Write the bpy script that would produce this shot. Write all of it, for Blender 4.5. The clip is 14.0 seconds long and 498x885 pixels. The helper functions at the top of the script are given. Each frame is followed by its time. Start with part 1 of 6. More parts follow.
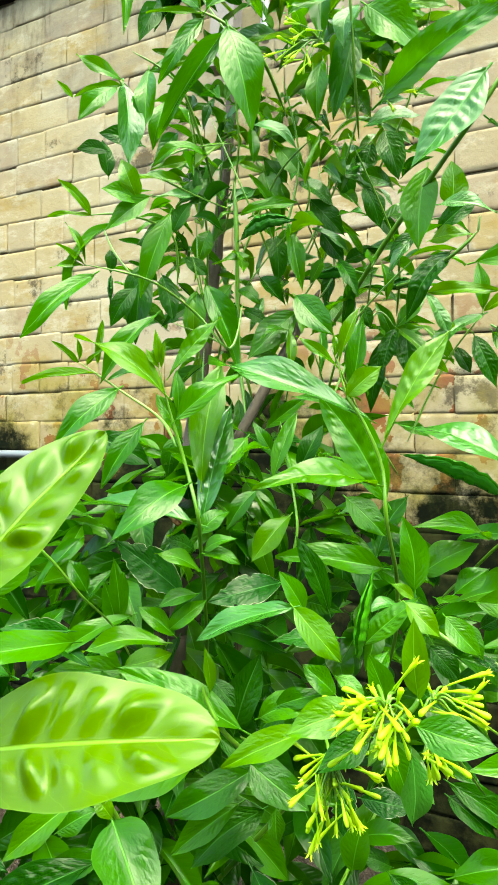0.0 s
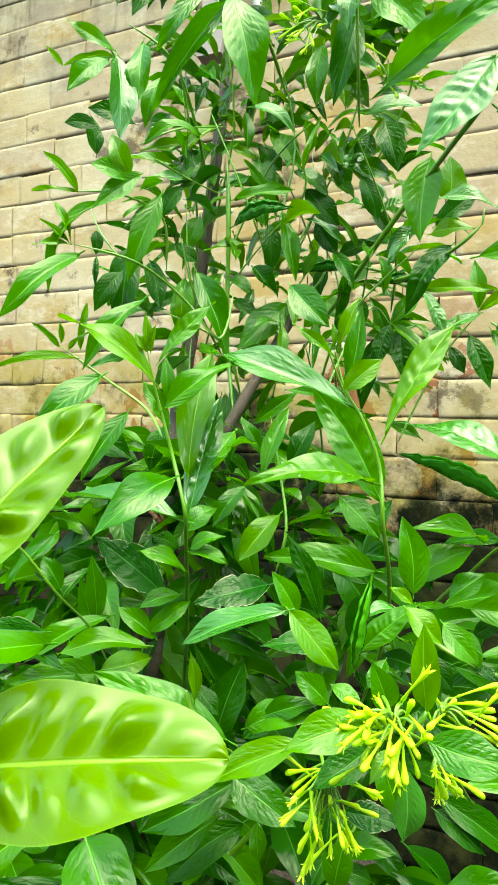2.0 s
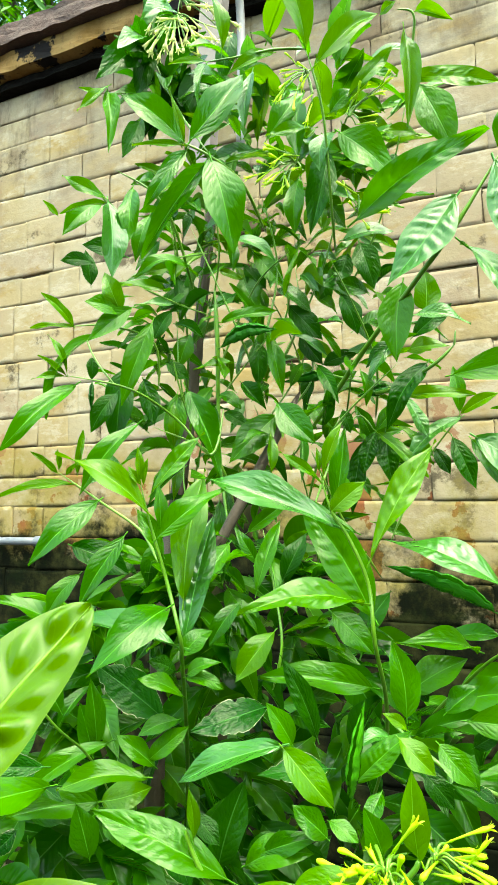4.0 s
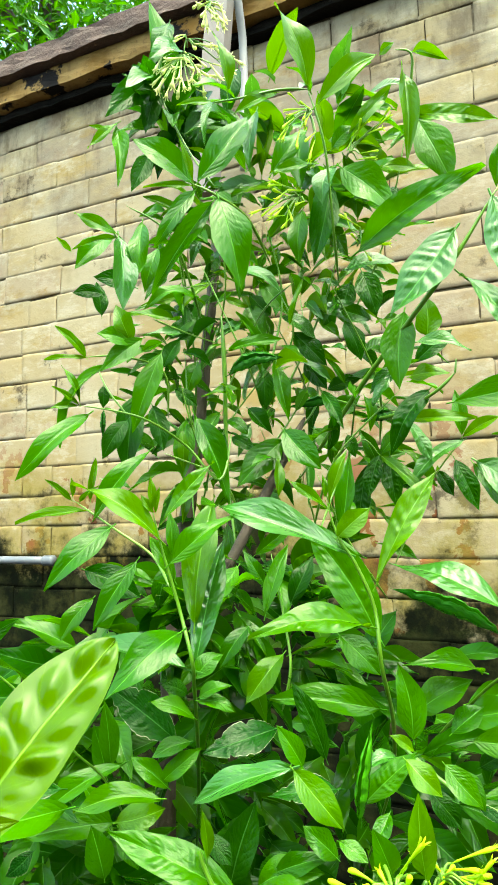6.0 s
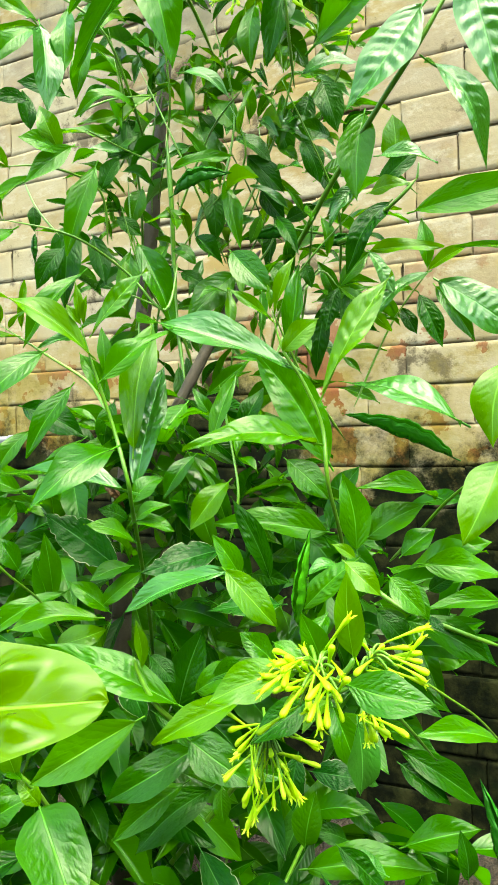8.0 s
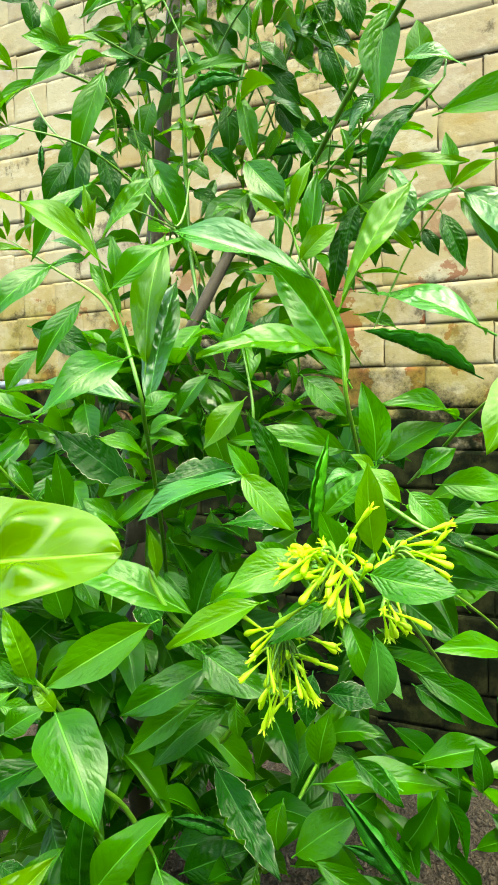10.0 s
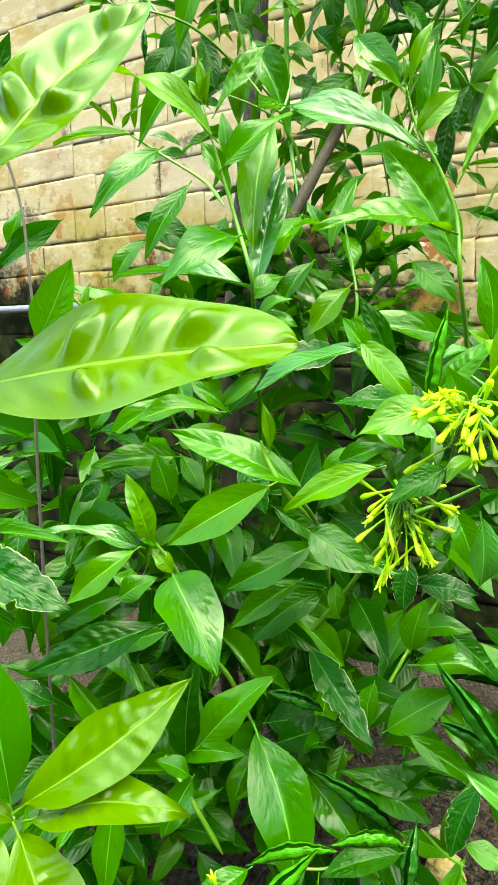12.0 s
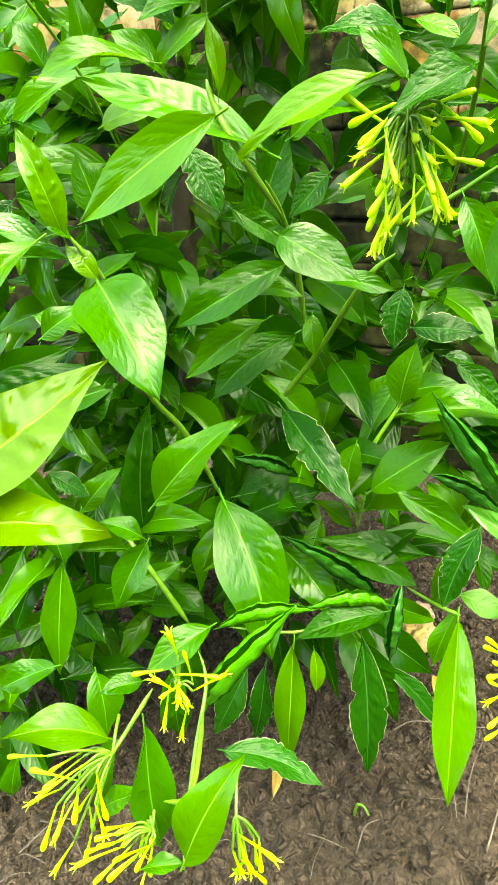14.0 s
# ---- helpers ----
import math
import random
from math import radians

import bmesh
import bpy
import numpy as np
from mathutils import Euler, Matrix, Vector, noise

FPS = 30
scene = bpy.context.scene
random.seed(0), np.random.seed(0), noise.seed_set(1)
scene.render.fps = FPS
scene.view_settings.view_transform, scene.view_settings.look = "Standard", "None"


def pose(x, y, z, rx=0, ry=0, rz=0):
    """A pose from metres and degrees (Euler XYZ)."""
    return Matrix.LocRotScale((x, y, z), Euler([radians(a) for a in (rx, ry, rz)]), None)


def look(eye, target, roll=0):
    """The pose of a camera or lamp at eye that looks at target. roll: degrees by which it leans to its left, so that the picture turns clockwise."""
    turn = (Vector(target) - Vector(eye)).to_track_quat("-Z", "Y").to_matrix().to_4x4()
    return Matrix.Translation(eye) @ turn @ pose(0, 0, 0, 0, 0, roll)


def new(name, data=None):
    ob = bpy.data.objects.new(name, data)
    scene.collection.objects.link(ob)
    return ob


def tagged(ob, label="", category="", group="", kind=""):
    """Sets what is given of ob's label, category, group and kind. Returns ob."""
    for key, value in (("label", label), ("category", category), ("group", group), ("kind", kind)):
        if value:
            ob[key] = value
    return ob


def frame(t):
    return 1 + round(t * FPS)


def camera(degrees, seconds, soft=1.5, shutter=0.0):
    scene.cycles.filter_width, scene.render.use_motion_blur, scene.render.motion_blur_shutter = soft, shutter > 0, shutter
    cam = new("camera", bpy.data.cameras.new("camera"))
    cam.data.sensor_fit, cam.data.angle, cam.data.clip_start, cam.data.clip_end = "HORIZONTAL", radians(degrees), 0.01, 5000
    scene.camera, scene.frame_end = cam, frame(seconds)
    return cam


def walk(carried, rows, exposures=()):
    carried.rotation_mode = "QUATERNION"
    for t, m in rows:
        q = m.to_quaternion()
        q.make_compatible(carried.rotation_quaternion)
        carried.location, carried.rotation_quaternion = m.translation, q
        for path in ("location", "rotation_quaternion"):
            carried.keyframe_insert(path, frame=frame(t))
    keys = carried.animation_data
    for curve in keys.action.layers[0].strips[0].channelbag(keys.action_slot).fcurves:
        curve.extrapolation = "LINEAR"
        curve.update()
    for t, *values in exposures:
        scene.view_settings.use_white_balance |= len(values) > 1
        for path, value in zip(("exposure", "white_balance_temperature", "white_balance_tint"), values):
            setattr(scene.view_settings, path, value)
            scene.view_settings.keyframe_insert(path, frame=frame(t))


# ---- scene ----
cam = camera(41.5, 14.0, soft=1.6)
PATH = [
    (0, (0.0282, 0.0092, 0.7484), (0.0322, 1.0091, 0.7637), 0.40),
    (0.5, (0.0183, 0.0180, 0.7450), (0.0454, 1.0168, 0.7863), 0.83),
    (1, (0.0187, 0.0383, 0.7398), (0.0765, 1.0363, 0.7622), 0.48),
    (1.5, (0.0143, 0.0386, 0.7452), (0.0632, 1.0373, 0.7567), 0.62),
    (2, (0.0138, 0.0376, 0.7408), (0.0600, 1.0363, 0.7618), 2.00),
    (2.5, (0.0200, 0.0388, 0.7413), (0.0765, 1.0371, 0.7571), 1.28),
    (3, (0.0177, 0.0302, 0.7552), (0.0717, 1.0276, 0.8046), 0.86),
    (5.5, (0.0294, -0.0019, 0.8019), (0.0583, 0.9858, 0.9558), -1.06),
    (6, (0.0179, -0.0059, 0.7951), (0.0524, 0.9836, 0.9356), -0.53),
    (6.5, (0.0057, -0.0024, 0.7782), (0.0021, 0.9920, 0.8841), 0.36),
    (7, (0.0010, 0.0128, 0.7558), (-0.0256, 1.0117, 0.7953), 0.30),
    (7.5, (0.0241, 0.0258, 0.7490), (0.0473, 1.0252, 0.7743), 0.33),
    (8, (0.0518, 0.0376, 0.7273), (0.1098, 1.0359, 0.7242), -1.22),
    (10.5, (0.0465, 0.0509, 0.6715), (0.0668, 1.0442, 0.5576), -1.13),
    (11, (0.0270, 0.0510, 0.6473), (-0.0057, 1.0367, 0.4821), -0.89),
    (11.5, (0.0083, 0.0432, 0.6510), (-0.0681, 1.0278, 0.4936), 0.07),
    (12, (0.0172, 0.0404, 0.6537), (-0.0430, 1.0264, 0.4980), -0.84),
    (12.5, (0.0055, 0.0480, 0.6158), (-0.0625, 1.0116, 0.3573), -0.89),
    (13, (0.0329, 0.0667, 0.6042), (0.0030, 1.0234, 0.3147), -3.07),
    (13.5, (0.0331, 0.1090, 0.5747), (0.0237, 1.0475, 0.2295), -2.61),
    (14, (0.0227, 0.1221, 0.5516), (-0.0044, 1.0409, 0.1578), -2.14),
]
EXPOSURE, KELVIN, TINT = 3.16, 7600, -18
walk(cam, [(t, look(e, g, r)) for t, e, g, r in PATH], [(t, EXPOSURE + more, KELVIN + warm, TINT + pink) for t, more, warm, pink in ((0, 0, 0, 0), (8, 0, 0, 0), (10.5, 0.04, 0, 0), (12.5, 0.18, 100, 1), (13.5, 0.48, 700, 4), (14, 0.64, 1100, 6))])

# ---- light: bright overcast noon ----
sky = bpy.data.worlds.new("sky")
scene.world = sky
sky.use_nodes = True
sn, sl = sky.node_tree.nodes, sky.node_tree.links
tex = sn.new("ShaderNodeTexSky")
tex.sky_type, tex.sun_disc = "NISHITA", False
SUN_UP, SUN_ROUND = radians(68), radians(165)
tex.sun_elevation, tex.sun_rotation, tex.air_density, tex.dust_density = SUN_UP, SUN_ROUND, 1.0, 4.0
sn["Background"].inputs["Strength"].default_value = 0.15
sl.new(tex.outputs["Color"], sn["Background"].inputs["Color"])
sun = new("sun", bpy.data.lights.new("sun", "SUN"))
sun.data.energy, sun.data.angle, sun.data.color = 0.8, radians(70), (1.0, 0.98, 0.94)
toward = Vector((math.sin(SUN_ROUND) * math.cos(SUN_UP), math.cos(SUN_ROUND) * math.cos(SUN_UP), math.sin(SUN_UP)))
sun.matrix_world = look(toward * 20, (0, 0, 0))


# ---- materials ----
class Mat:
    """A small builder for procedural materials."""

    def __init__(self, name):
        self.m = bpy.data.materials.new(name)
        self.m.use_nodes = True
        self.n, self.l = self.m.node_tree.nodes, self.m.node_tree.links
        self.b = self.n["Principled BSDF"]

    def node(self, kind, **sets):
        x = self.n.new("ShaderNode" + kind)
        for key, value in sets.items():
            setattr(x, key, value)
        return x

    def put(self, x, slot, value):
        if hasattr(value, "is_output"):
            self.l.new(value, x.inputs[slot])
        else:
            x.inputs[slot].default_value = value

    def math(self, op, a, b=0.0, c=None):
        x = self.node("Math", operation=op)
        self.put(x, 0, a)
        self.put(x, 1, b)
        if c is not None:
            self.put(x, 2, c)
        return x.outputs[0]

    def noise(self, scale, detail=4.0, rough=0.55, where=None, shift=0.0):
        x = self.node("TexNoise")
        x.inputs["Scale"].default_value, x.inputs["Detail"].default_value, x.inputs["Roughness"].default_value = scale, detail, rough
        if where is not None:
            self.l.new(where, x.inputs["Vector"])
        return x.outputs["Fac"]

    def ramp(self, fac, *stops):
        x = self.node("ValToRGB")
        while len(x.color_ramp.elements) < len(stops):
            x.color_ramp.elements.new(0.5)
        for e, (p, c) in zip(x.color_ramp.elements, stops):
            e.position, e.color = p, (*c, 1) if len(c) == 3 else c
        self.l.new(fac, x.inputs[0])
        return x.outputs[0]

    def step(self, value, lo, hi):
        x = self.node("MapRange", interpolation_type="SMOOTHSTEP")
        self.put(x, 0, value)
        self.put(x, 1, lo)
        self.put(x, 2, hi)
        return x.outputs[0]

    def mix(self, fac, a, b, how="MIX"):
        x = self.node("Mix", data_type="RGBA", blend_type=how)
        self.put(x, 0, fac)
        for slot, v in ((6, a), (7, b)):
            self.put(x, slot, v if hasattr(v, "is_output") else (*v, 1))
        return x.outputs[2]

    def bump(self, height, strength=0.3, distance=0.002, under=None):
        x = self.node("Bump")
        x.inputs["Strength"].default_value, x.inputs["Distance"].default_value = strength, distance
        self.l.new(height, x.inputs["Height"])
        if under is not None:
            self.l.new(under, x.inputs["Normal"])
        self.l.new(x.outputs[0], self.b.inputs["Normal"])
        return x.outputs[0]

    def set(self, **sets):
        for key, value in sets.items():
            self.put(self.b, {"color": "Base Color", "rough": "Roughness", "metal": "Metallic", "shine": "Specular IOR Level", "coat": "Coat Weight", "coat_rough": "Coat Roughness"}[key], value if hasattr(value, "is_output") or not isinstance(value, tuple) else (*value, 1))
        return self


def leaf_material(name, low, high, thin, rough, relief, edge=0.0, pucker=0.07, clear=0.44, shine=0.30, lip=False):
    """A leaf blade: midrib, side veins, quilted relief between them and a translucent glow."""
    k = Mat(name)
    uv = k.node("UVMap").outputs[0]
    part_uv = k.node("SeparateXYZ")
    k.l.new(uv, part_uv.inputs[0])
    u, v = part_uv.outputs[0], part_uv.outputs[1]
    side = k.math("ABSOLUTE", k.math("SUBTRACT", v, 0.5))
    rnd = k.node("ObjectInfo").outputs["Random"]
    isl = k.node("NewGeometry").outputs["Random Per Island"]
    luck = k.math("FRACT", k.math("ADD", rnd, isl))
    place = k.node("TexCoord").outputs["Object"]
    blotch = k.noise(3.0, 3, 0.5, place)
    fine = k.noise(40.0, 4, 0.6, place)
    tone = k.math("ADD", k.math("MULTIPLY", luck, 0.75), k.math("MULTIPLY", blotch, 0.4))
    col = k.mix(k.step(tone, 0.1, 1.0), low, high)
    # side veins leave the midrib and run towards the tip
    sway = k.math("MULTIPLY", k.math("SUBTRACT", k.noise(5.0, 2, 0.5, place), 0.5), 0.16)
    wave = k.math("FRACT", k.math("MULTIPLY", k.math("ADD", k.math("SUBTRACT", u, k.math("MULTIPLY", side, 0.42)), sway), 10.0))
    ridge = k.math("ABSOLUTE", k.math("SUBTRACT", wave, 0.5))
    vein = k.math("MULTIPLY", k.step(ridge, 0.45, 0.5), 0.15)
    rib = k.math("SUBTRACT", 1.0, k.step(side, 0.008, 0.026))
    veins = k.math("MAXIMUM", vein, rib)
    pale = tuple(min(1, c * 2.1 + 0.03) for c in high)
    col = k.mix(k.math("MULTIPLY", veins, 0.75), col, pale)
    col = k.mix(k.math("MULTIPLY", k.step(fine, 0.66, 0.8), 0.25), col, pale)
    # the thin pale margin
    col = k.mix(k.math("MULTIPLY", k.step(side, 0.485, 0.499), 0.25), col, pale)
    if edge:
        rim = k.math("MULTIPLY", k.math("MULTIPLY", k.step(side, 0.470, 0.490), edge), k.step(k.noise(8.0, 3, 0.6, place), 0.40, 0.52))
        scar = k.math("MULTIPLY", k.step(k.noise(9.0, 6, 0.7, place), 0.735, 0.76), 0.7)
        col = k.mix(k.math("MAXIMUM", rim, scar), col, (0.30, 0.33, 0.19))
    if lip:
        col = k.mix(k.step(side, 0.27, 0.34), col, tuple(c * 1.8 + 0.004 for c in high))
    gloss = k.math("ADD", rough, k.math("ADD", k.math("MULTIPLY", fine, 0.10), k.math("MULTIPLY", luck, 0.10)))
    k.set(color=col, rough=gloss, shine=shine)
    puff = k.math("SINE", k.math("MULTIPLY", k.math("SUBTRACT", 1.0, k.math("MULTIPLY", ridge, 2.0)), 1.57))
    puff = k.math("MULTIPLY", puff, k.math("MULTIPLY", k.math("SINE", k.math("MULTIPLY", side, 6.28)), k.step(k.noise(9.0, 2, 0.5, place), 0.3, 0.65)))
    height = k.math("SUBTRACT", k.math("ADD", k.math("MULTIPLY", puff, relief), k.math("MULTIPLY", fine, 0.03)), k.math("MULTIPLY", rib, 0.35))
    height = k.math("ADD", height, k.math("MULTIPLY", k.noise(4.0, 1, 0.5, place), 0.5))
    height = k.math("ADD", height, k.math("MULTIPLY", k.noise(17.0, 2, 0.5, place), pucker))
    nrm = k.bump(height, 0.5, 0.0014)
    glow = k.node("BsdfTranslucent")
    k.l.new(k.mix(0.55, col, thin), glow.inputs["Color"])
    k.l.new(nrm, glow.inputs["Normal"])
    both = k.node("MixShader")
    both.inputs[0].default_value = clear
    k.l.new(k.b.outputs[0], both.inputs[1])
    k.l.new(glow.outputs[0], both.inputs[2])
    k.l.new(both.outputs[0], k.n["Material Output"].inputs[0])
    return k.m


LEAF = {
    "l": leaf_material("tender leaf", (0.050, 0.130, 0.001), (0.072, 0.152, 0.001), (0.16, 0.26, 0.001), 0.06, 0.12, 0.0, 0.06, 0.40, 0.27),
    "y": leaf_material("young leaf", (0.038, 0.140, 0.001), (0.068, 0.182, 0.001), (0.12, 0.27, 0.001), 0.11, 0.25, 0.0, 0.14, 0.44, 0.31),
    "g": leaf_material("grown leaf", (0.020, 0.103, 0.001), (0.044, 0.168, 0.001), (0.085, 0.27, 0.001), 0.10, 0.40, 0.0, 0.18, 0.44, 0.29),
    "p": leaf_material("waxy leaf", (0.024, 0.115, 0.008), (0.044, 0.165, 0.014), (0.08, 0.25, 0.006), 0.15, 0.45, 0.0, 0.22, 0.36, 0.64),
    "d": leaf_material("dark leaf", (0.007, 0.050, 0.001), (0.017, 0.088, 0.001), (0.030, 0.15, 0.001), 0.10, 0.6, 0.0, 0.6, 0.42, 0.17),
    "e": leaf_material("eaten leaf", (0.005, 0.046, 0.002), (0.012, 0.075, 0.003), (0.02, 0.12, 0.002), 0.11, 0.6, 0.9, 0.7, 0.36, 0.18),
    "c": leaf_material("curled dark leaf", (0.005, 0.046, 0.003), (0.012, 0.075, 0.004), (0.02, 0.12, 0.002), 0.09, 0.8, 0.0, 1.2, 0.34, 0.35, lip=True),
    "v": leaf_material("curled green leaf", (0.018, 0.105, 0.002), (0.032, 0.150, 0.003), (0.06, 0.24, 0.002), 0.11, 0.8, 0.0, 1.2, 0.36, 0.35, lip=True),
}


def plain(name, a, b, scale, rough, relief=0.2, deep=0.001, shine=0.5):
    k = Mat(name)
    place = k.node("TexCoord").outputs["Object"]
    f, g = k.noise(scale, 5, 0.6, place), k.noise(scale * 7, 4, 0.6, place)
    luck = k.node("ObjectInfo").outputs["Random"]
    col = k.mix(k.step(k.math("ADD", f, k.math("MULTIPLY", luck, 0.3)), 0.3, 0.85), a, b)
    k.set(color=k.mix(k.math("MULTIPLY", g, 0.35), col, tuple(c * 0.5 for c in a)), rough=rough, shine=shine)
    k.bump(k.math("ADD", f, k.math("MULTIPLY", g, 0.5)), relief, deep)
    return k.m


def petal(name, a, b):
    """Greenish at the foot, paler towards the mouth, thin enough to glow."""
    k = Mat(name)
    x = k.node("SeparateXYZ")
    k.l.new(k.node("TexCoord").outputs["Object"], x.inputs[0])
    luck = k.node("ObjectInfo").outputs["Random"]
    col = k.mix(k.step(k.math("ADD", x.outputs[0], k.math("MULTIPLY", luck, 0.5)), 0.1, 1.3), a, b)
    k.set(color=col, rough=0.45)
    glow, both = k.node("BsdfTranslucent"), k.node("MixShader")
    k.l.new(col, glow.inputs[0])
    both.inputs[0].default_value = 0.5
    k.l.new(k.b.outputs[0], both.inputs[1])
    k.l.new(glow.outputs[0], both.inputs[2])
    k.l.new(both.outputs[0], k.n["Material Output"].inputs[0])
    return k.m


STEM = plain("green stem", (0.060, 0.170, 0.008), (0.105, 0.235, 0.014), 60, 0.35)
BARK = plain("grey bark", (0.034, 0.025, 0.017), (0.078, 0.056, 0.040), 45, 0.8, 0.6, 0.003)
TWIG = plain("dry twig", (0.040, 0.033, 0.028), (0.090, 0.076, 0.064), 80, 0.8, 0.5)
LIME = petal("lime petal", (0.27, 0.52, 0.008), (0.47, 0.66, 0.025))
PALE = petal("pale petal", (0.42, 0.50, 0.14), (0.62, 0.66, 0.30))
PIPE = plain("grey plastic", (0.100, 0.110, 0.135), (0.140, 0.150, 0.180), 30, 0.35)
POLE = plain("white plastic", (0.300, 0.290, 0.310), (0.380, 0.370, 0.390), 20, 0.4)
BOARD = plain("weathered grey board", (0.085, 0.072, 0.070), (0.150, 0.130, 0.128), 30, 0.8, 0.5, 0.002)
ROCK = plain("yellow stone", (0.285, 0.193, 0.046), (0.345, 0.285, 0.161), 40, 0.8, 0.6, 0.004)
BRICKBAT = plain("pinkish fragment", (0.200, 0.130, 0.095), (0.290, 0.210, 0.165), 60, 0.9, 0.6, 0.003)
SLAB = plain("dark weathered slab", (0.014, 0.010, 0.011), (0.070, 0.040, 0.036), 14, 0.9, 0.8, 0.01)
# near-black colour for the strip that stands for the corbel's shadow
SOFFIT_SHADE = plain("black soffit shade", (0.003, 0.003, 0.003), (0.010, 0.008, 0.007), 12, 0.95, 0.8, 0.008, 0.1)
UNSEEN_WALL = plain("unseen grey-green wall", (0.092, 0.101, 0.083), (0.129, 0.129, 0.110), 3, 0.9, 0.5, 0.01)
WITHERED = plain("withered leaf", (0.070, 0.028, 0.008), (0.130, 0.055, 0.015), 60, 0.7)
FALLEN = plain("fallen leaf", (0.193, 0.115, 0.023), (0.276, 0.207, 0.037), 60, 0.7)


def corbel_material():
    """Ochre plaster with ragged black soot eaten into it."""
    k = Mat("sooty ochre plaster")
    place = k.node("NewGeometry").outputs["Position"]
    mid, fine = k.noise(9, 5, 0.6, place), k.noise(60, 5, 0.65, place)
    col = k.mix(k.step(mid, 0.35, 0.65), (0.120, 0.066, 0.018), (0.185, 0.120, 0.050))
    col = k.mix(k.math("MULTIPLY", k.step(fine, 0.5, 0.7), 0.5), col, (0.070, 0.042, 0.020))
    col = k.mix(k.step(k.noise(6.5, 6, 0.66, place), 0.53, 0.57), col, (0.007, 0.006, 0.007))
    k.set(color=col, rough=0.95, shine=0.1)
    k.bump(k.math("ADD", mid, k.math("MULTIPLY", fine, 0.4)), 0.8, 0.006)
    return k.m


CORBEL = corbel_material()


def masonry(name, joint=False):
    """Old brick under flaking ochre limewash, with a damp, blackened and mossy foot."""
    k = Mat(name)
    place = k.node("NewGeometry").outputs["Position"]
    high = k.node("SeparateXYZ")
    k.l.new(place, high.inputs[0])
    flat = k.node("Mapping")
    flat.inputs["Scale"].default_value = (1.0, 1.0, 2.2)
    k.l.new(place, flat.inputs[0])
    along = flat.outputs[0]
    big, mid, fine = k.noise(2.7, 4, 0.6, place), k.noise(13, 5, 0.62, place), k.noise(85, 5, 0.65, place)
    luck = k.node("ObjectInfo").outputs["Random"]
    other = k.math("FRACT", k.math("MULTIPLY", luck, 7.3))
    # yellow and pale coats of limewash, worn through one another
    wash = k.mix(k.step(big, 0.38, 0.62), (0.225, 0.175, 0.101), (0.249, 0.212, 0.151))
    wash = k.mix(k.math("MULTIPLY", k.step(other, 0.5, 1.0), 0.45), wash, (0.215, 0.155, 0.069))
    wash = k.mix(k.math("MULTIPLY", k.step(luck, 0.6, 1.0), 0.55), wash, (0.212, 0.172, 0.139))
    wash = k.mix(k.math("MULTIPLY", k.step(k.noise(6.5, 7, 0.68, along), 0.52, 0.66), 0.6), wash, (0.194, 0.129, 0.038))
    wash = k.mix(k.math("MULTIPLY", k.step(k.noise(11, 8, 0.72, along), 0.50, 0.62), 0.75), wash, (0.288, 0.253, 0.196))
    wash = k.mix(k.math("MULTIPLY", k.step(mid, 0.56, 0.72), 0.35), wash, (0.120, 0.089, 0.050))
    wash = k.mix(k.math("MULTIPLY", k.step(fine, 0.60, 0.72), 0.3), wash, (0.103, 0.077, 0.043))
    # grey weathering of the upper courses
    worn = k.math("MULTIPLY", k.step(high.outputs[2], 1.25, 1.85), k.step(k.noise(5.0, 7, 0.7, along), 0.42, 0.60))
    wash = k.mix(k.math("MULTIPLY", worn, 0.6), wash, (0.138, 0.119, 0.101))
    # dark upright streaks that set in towards the top of the wall
    tall = k.node("Mapping")
    tall.inputs["Scale"].default_value = (1.0, 1.0, 0.35)
    k.l.new(place, tall.inputs[0])
    streak = k.math("MULTIPLY", k.step(high.outputs[2], 1.45, 1.95), k.step(k.noise(9.0, 7, 0.7, tall.outputs[0]), 0.46, 0.62))
    wash = k.mix(k.math("MULTIPLY", streak, 0.7), wash, (0.075, 0.055, 0.036))
    low_down = k.math("SUBTRACT", 1.0, k.step(high.outputs[2], 0.80, 1.15))
    flake = k.math("ADD", k.noise(9.5, 6, 0.6, place), k.math("MULTIPLY", luck, 0.12))
    flake = k.step(k.math("ADD", flake, k.math("MULTIPLY", low_down, 0.05)), 0.675, 0.69)
    col = k.mix(k.math("MULTIPLY", flake, k.math("MULTIPLY_ADD", low_down, 0.9, 0.1)), wash, (0.136, 0.044, 0.022))
    if joint:
        col = k.mix(k.math("MULTIPLY", k.step(k.noise(7.0, 5, 0.65, place), 0.36, 0.56), 0.9), col, (0.044, 0.032, 0.020))
    specks = k.math("MULTIPLY", k.step(k.noise(5.0, 8, 0.75, place), 0.56, 0.64), 0.8)
    col = k.mix(specks, col, (0.040, 0.030, 0.020))
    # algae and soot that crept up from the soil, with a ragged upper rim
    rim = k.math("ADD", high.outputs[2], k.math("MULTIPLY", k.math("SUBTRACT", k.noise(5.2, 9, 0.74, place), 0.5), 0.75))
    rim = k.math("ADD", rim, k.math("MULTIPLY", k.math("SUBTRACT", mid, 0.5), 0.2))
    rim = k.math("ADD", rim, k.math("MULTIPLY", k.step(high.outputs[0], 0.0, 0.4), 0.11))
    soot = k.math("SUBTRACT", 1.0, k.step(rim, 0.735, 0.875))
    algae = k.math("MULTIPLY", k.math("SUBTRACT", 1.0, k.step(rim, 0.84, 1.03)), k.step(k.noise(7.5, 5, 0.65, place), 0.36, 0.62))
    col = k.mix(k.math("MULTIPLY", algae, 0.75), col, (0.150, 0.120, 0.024))
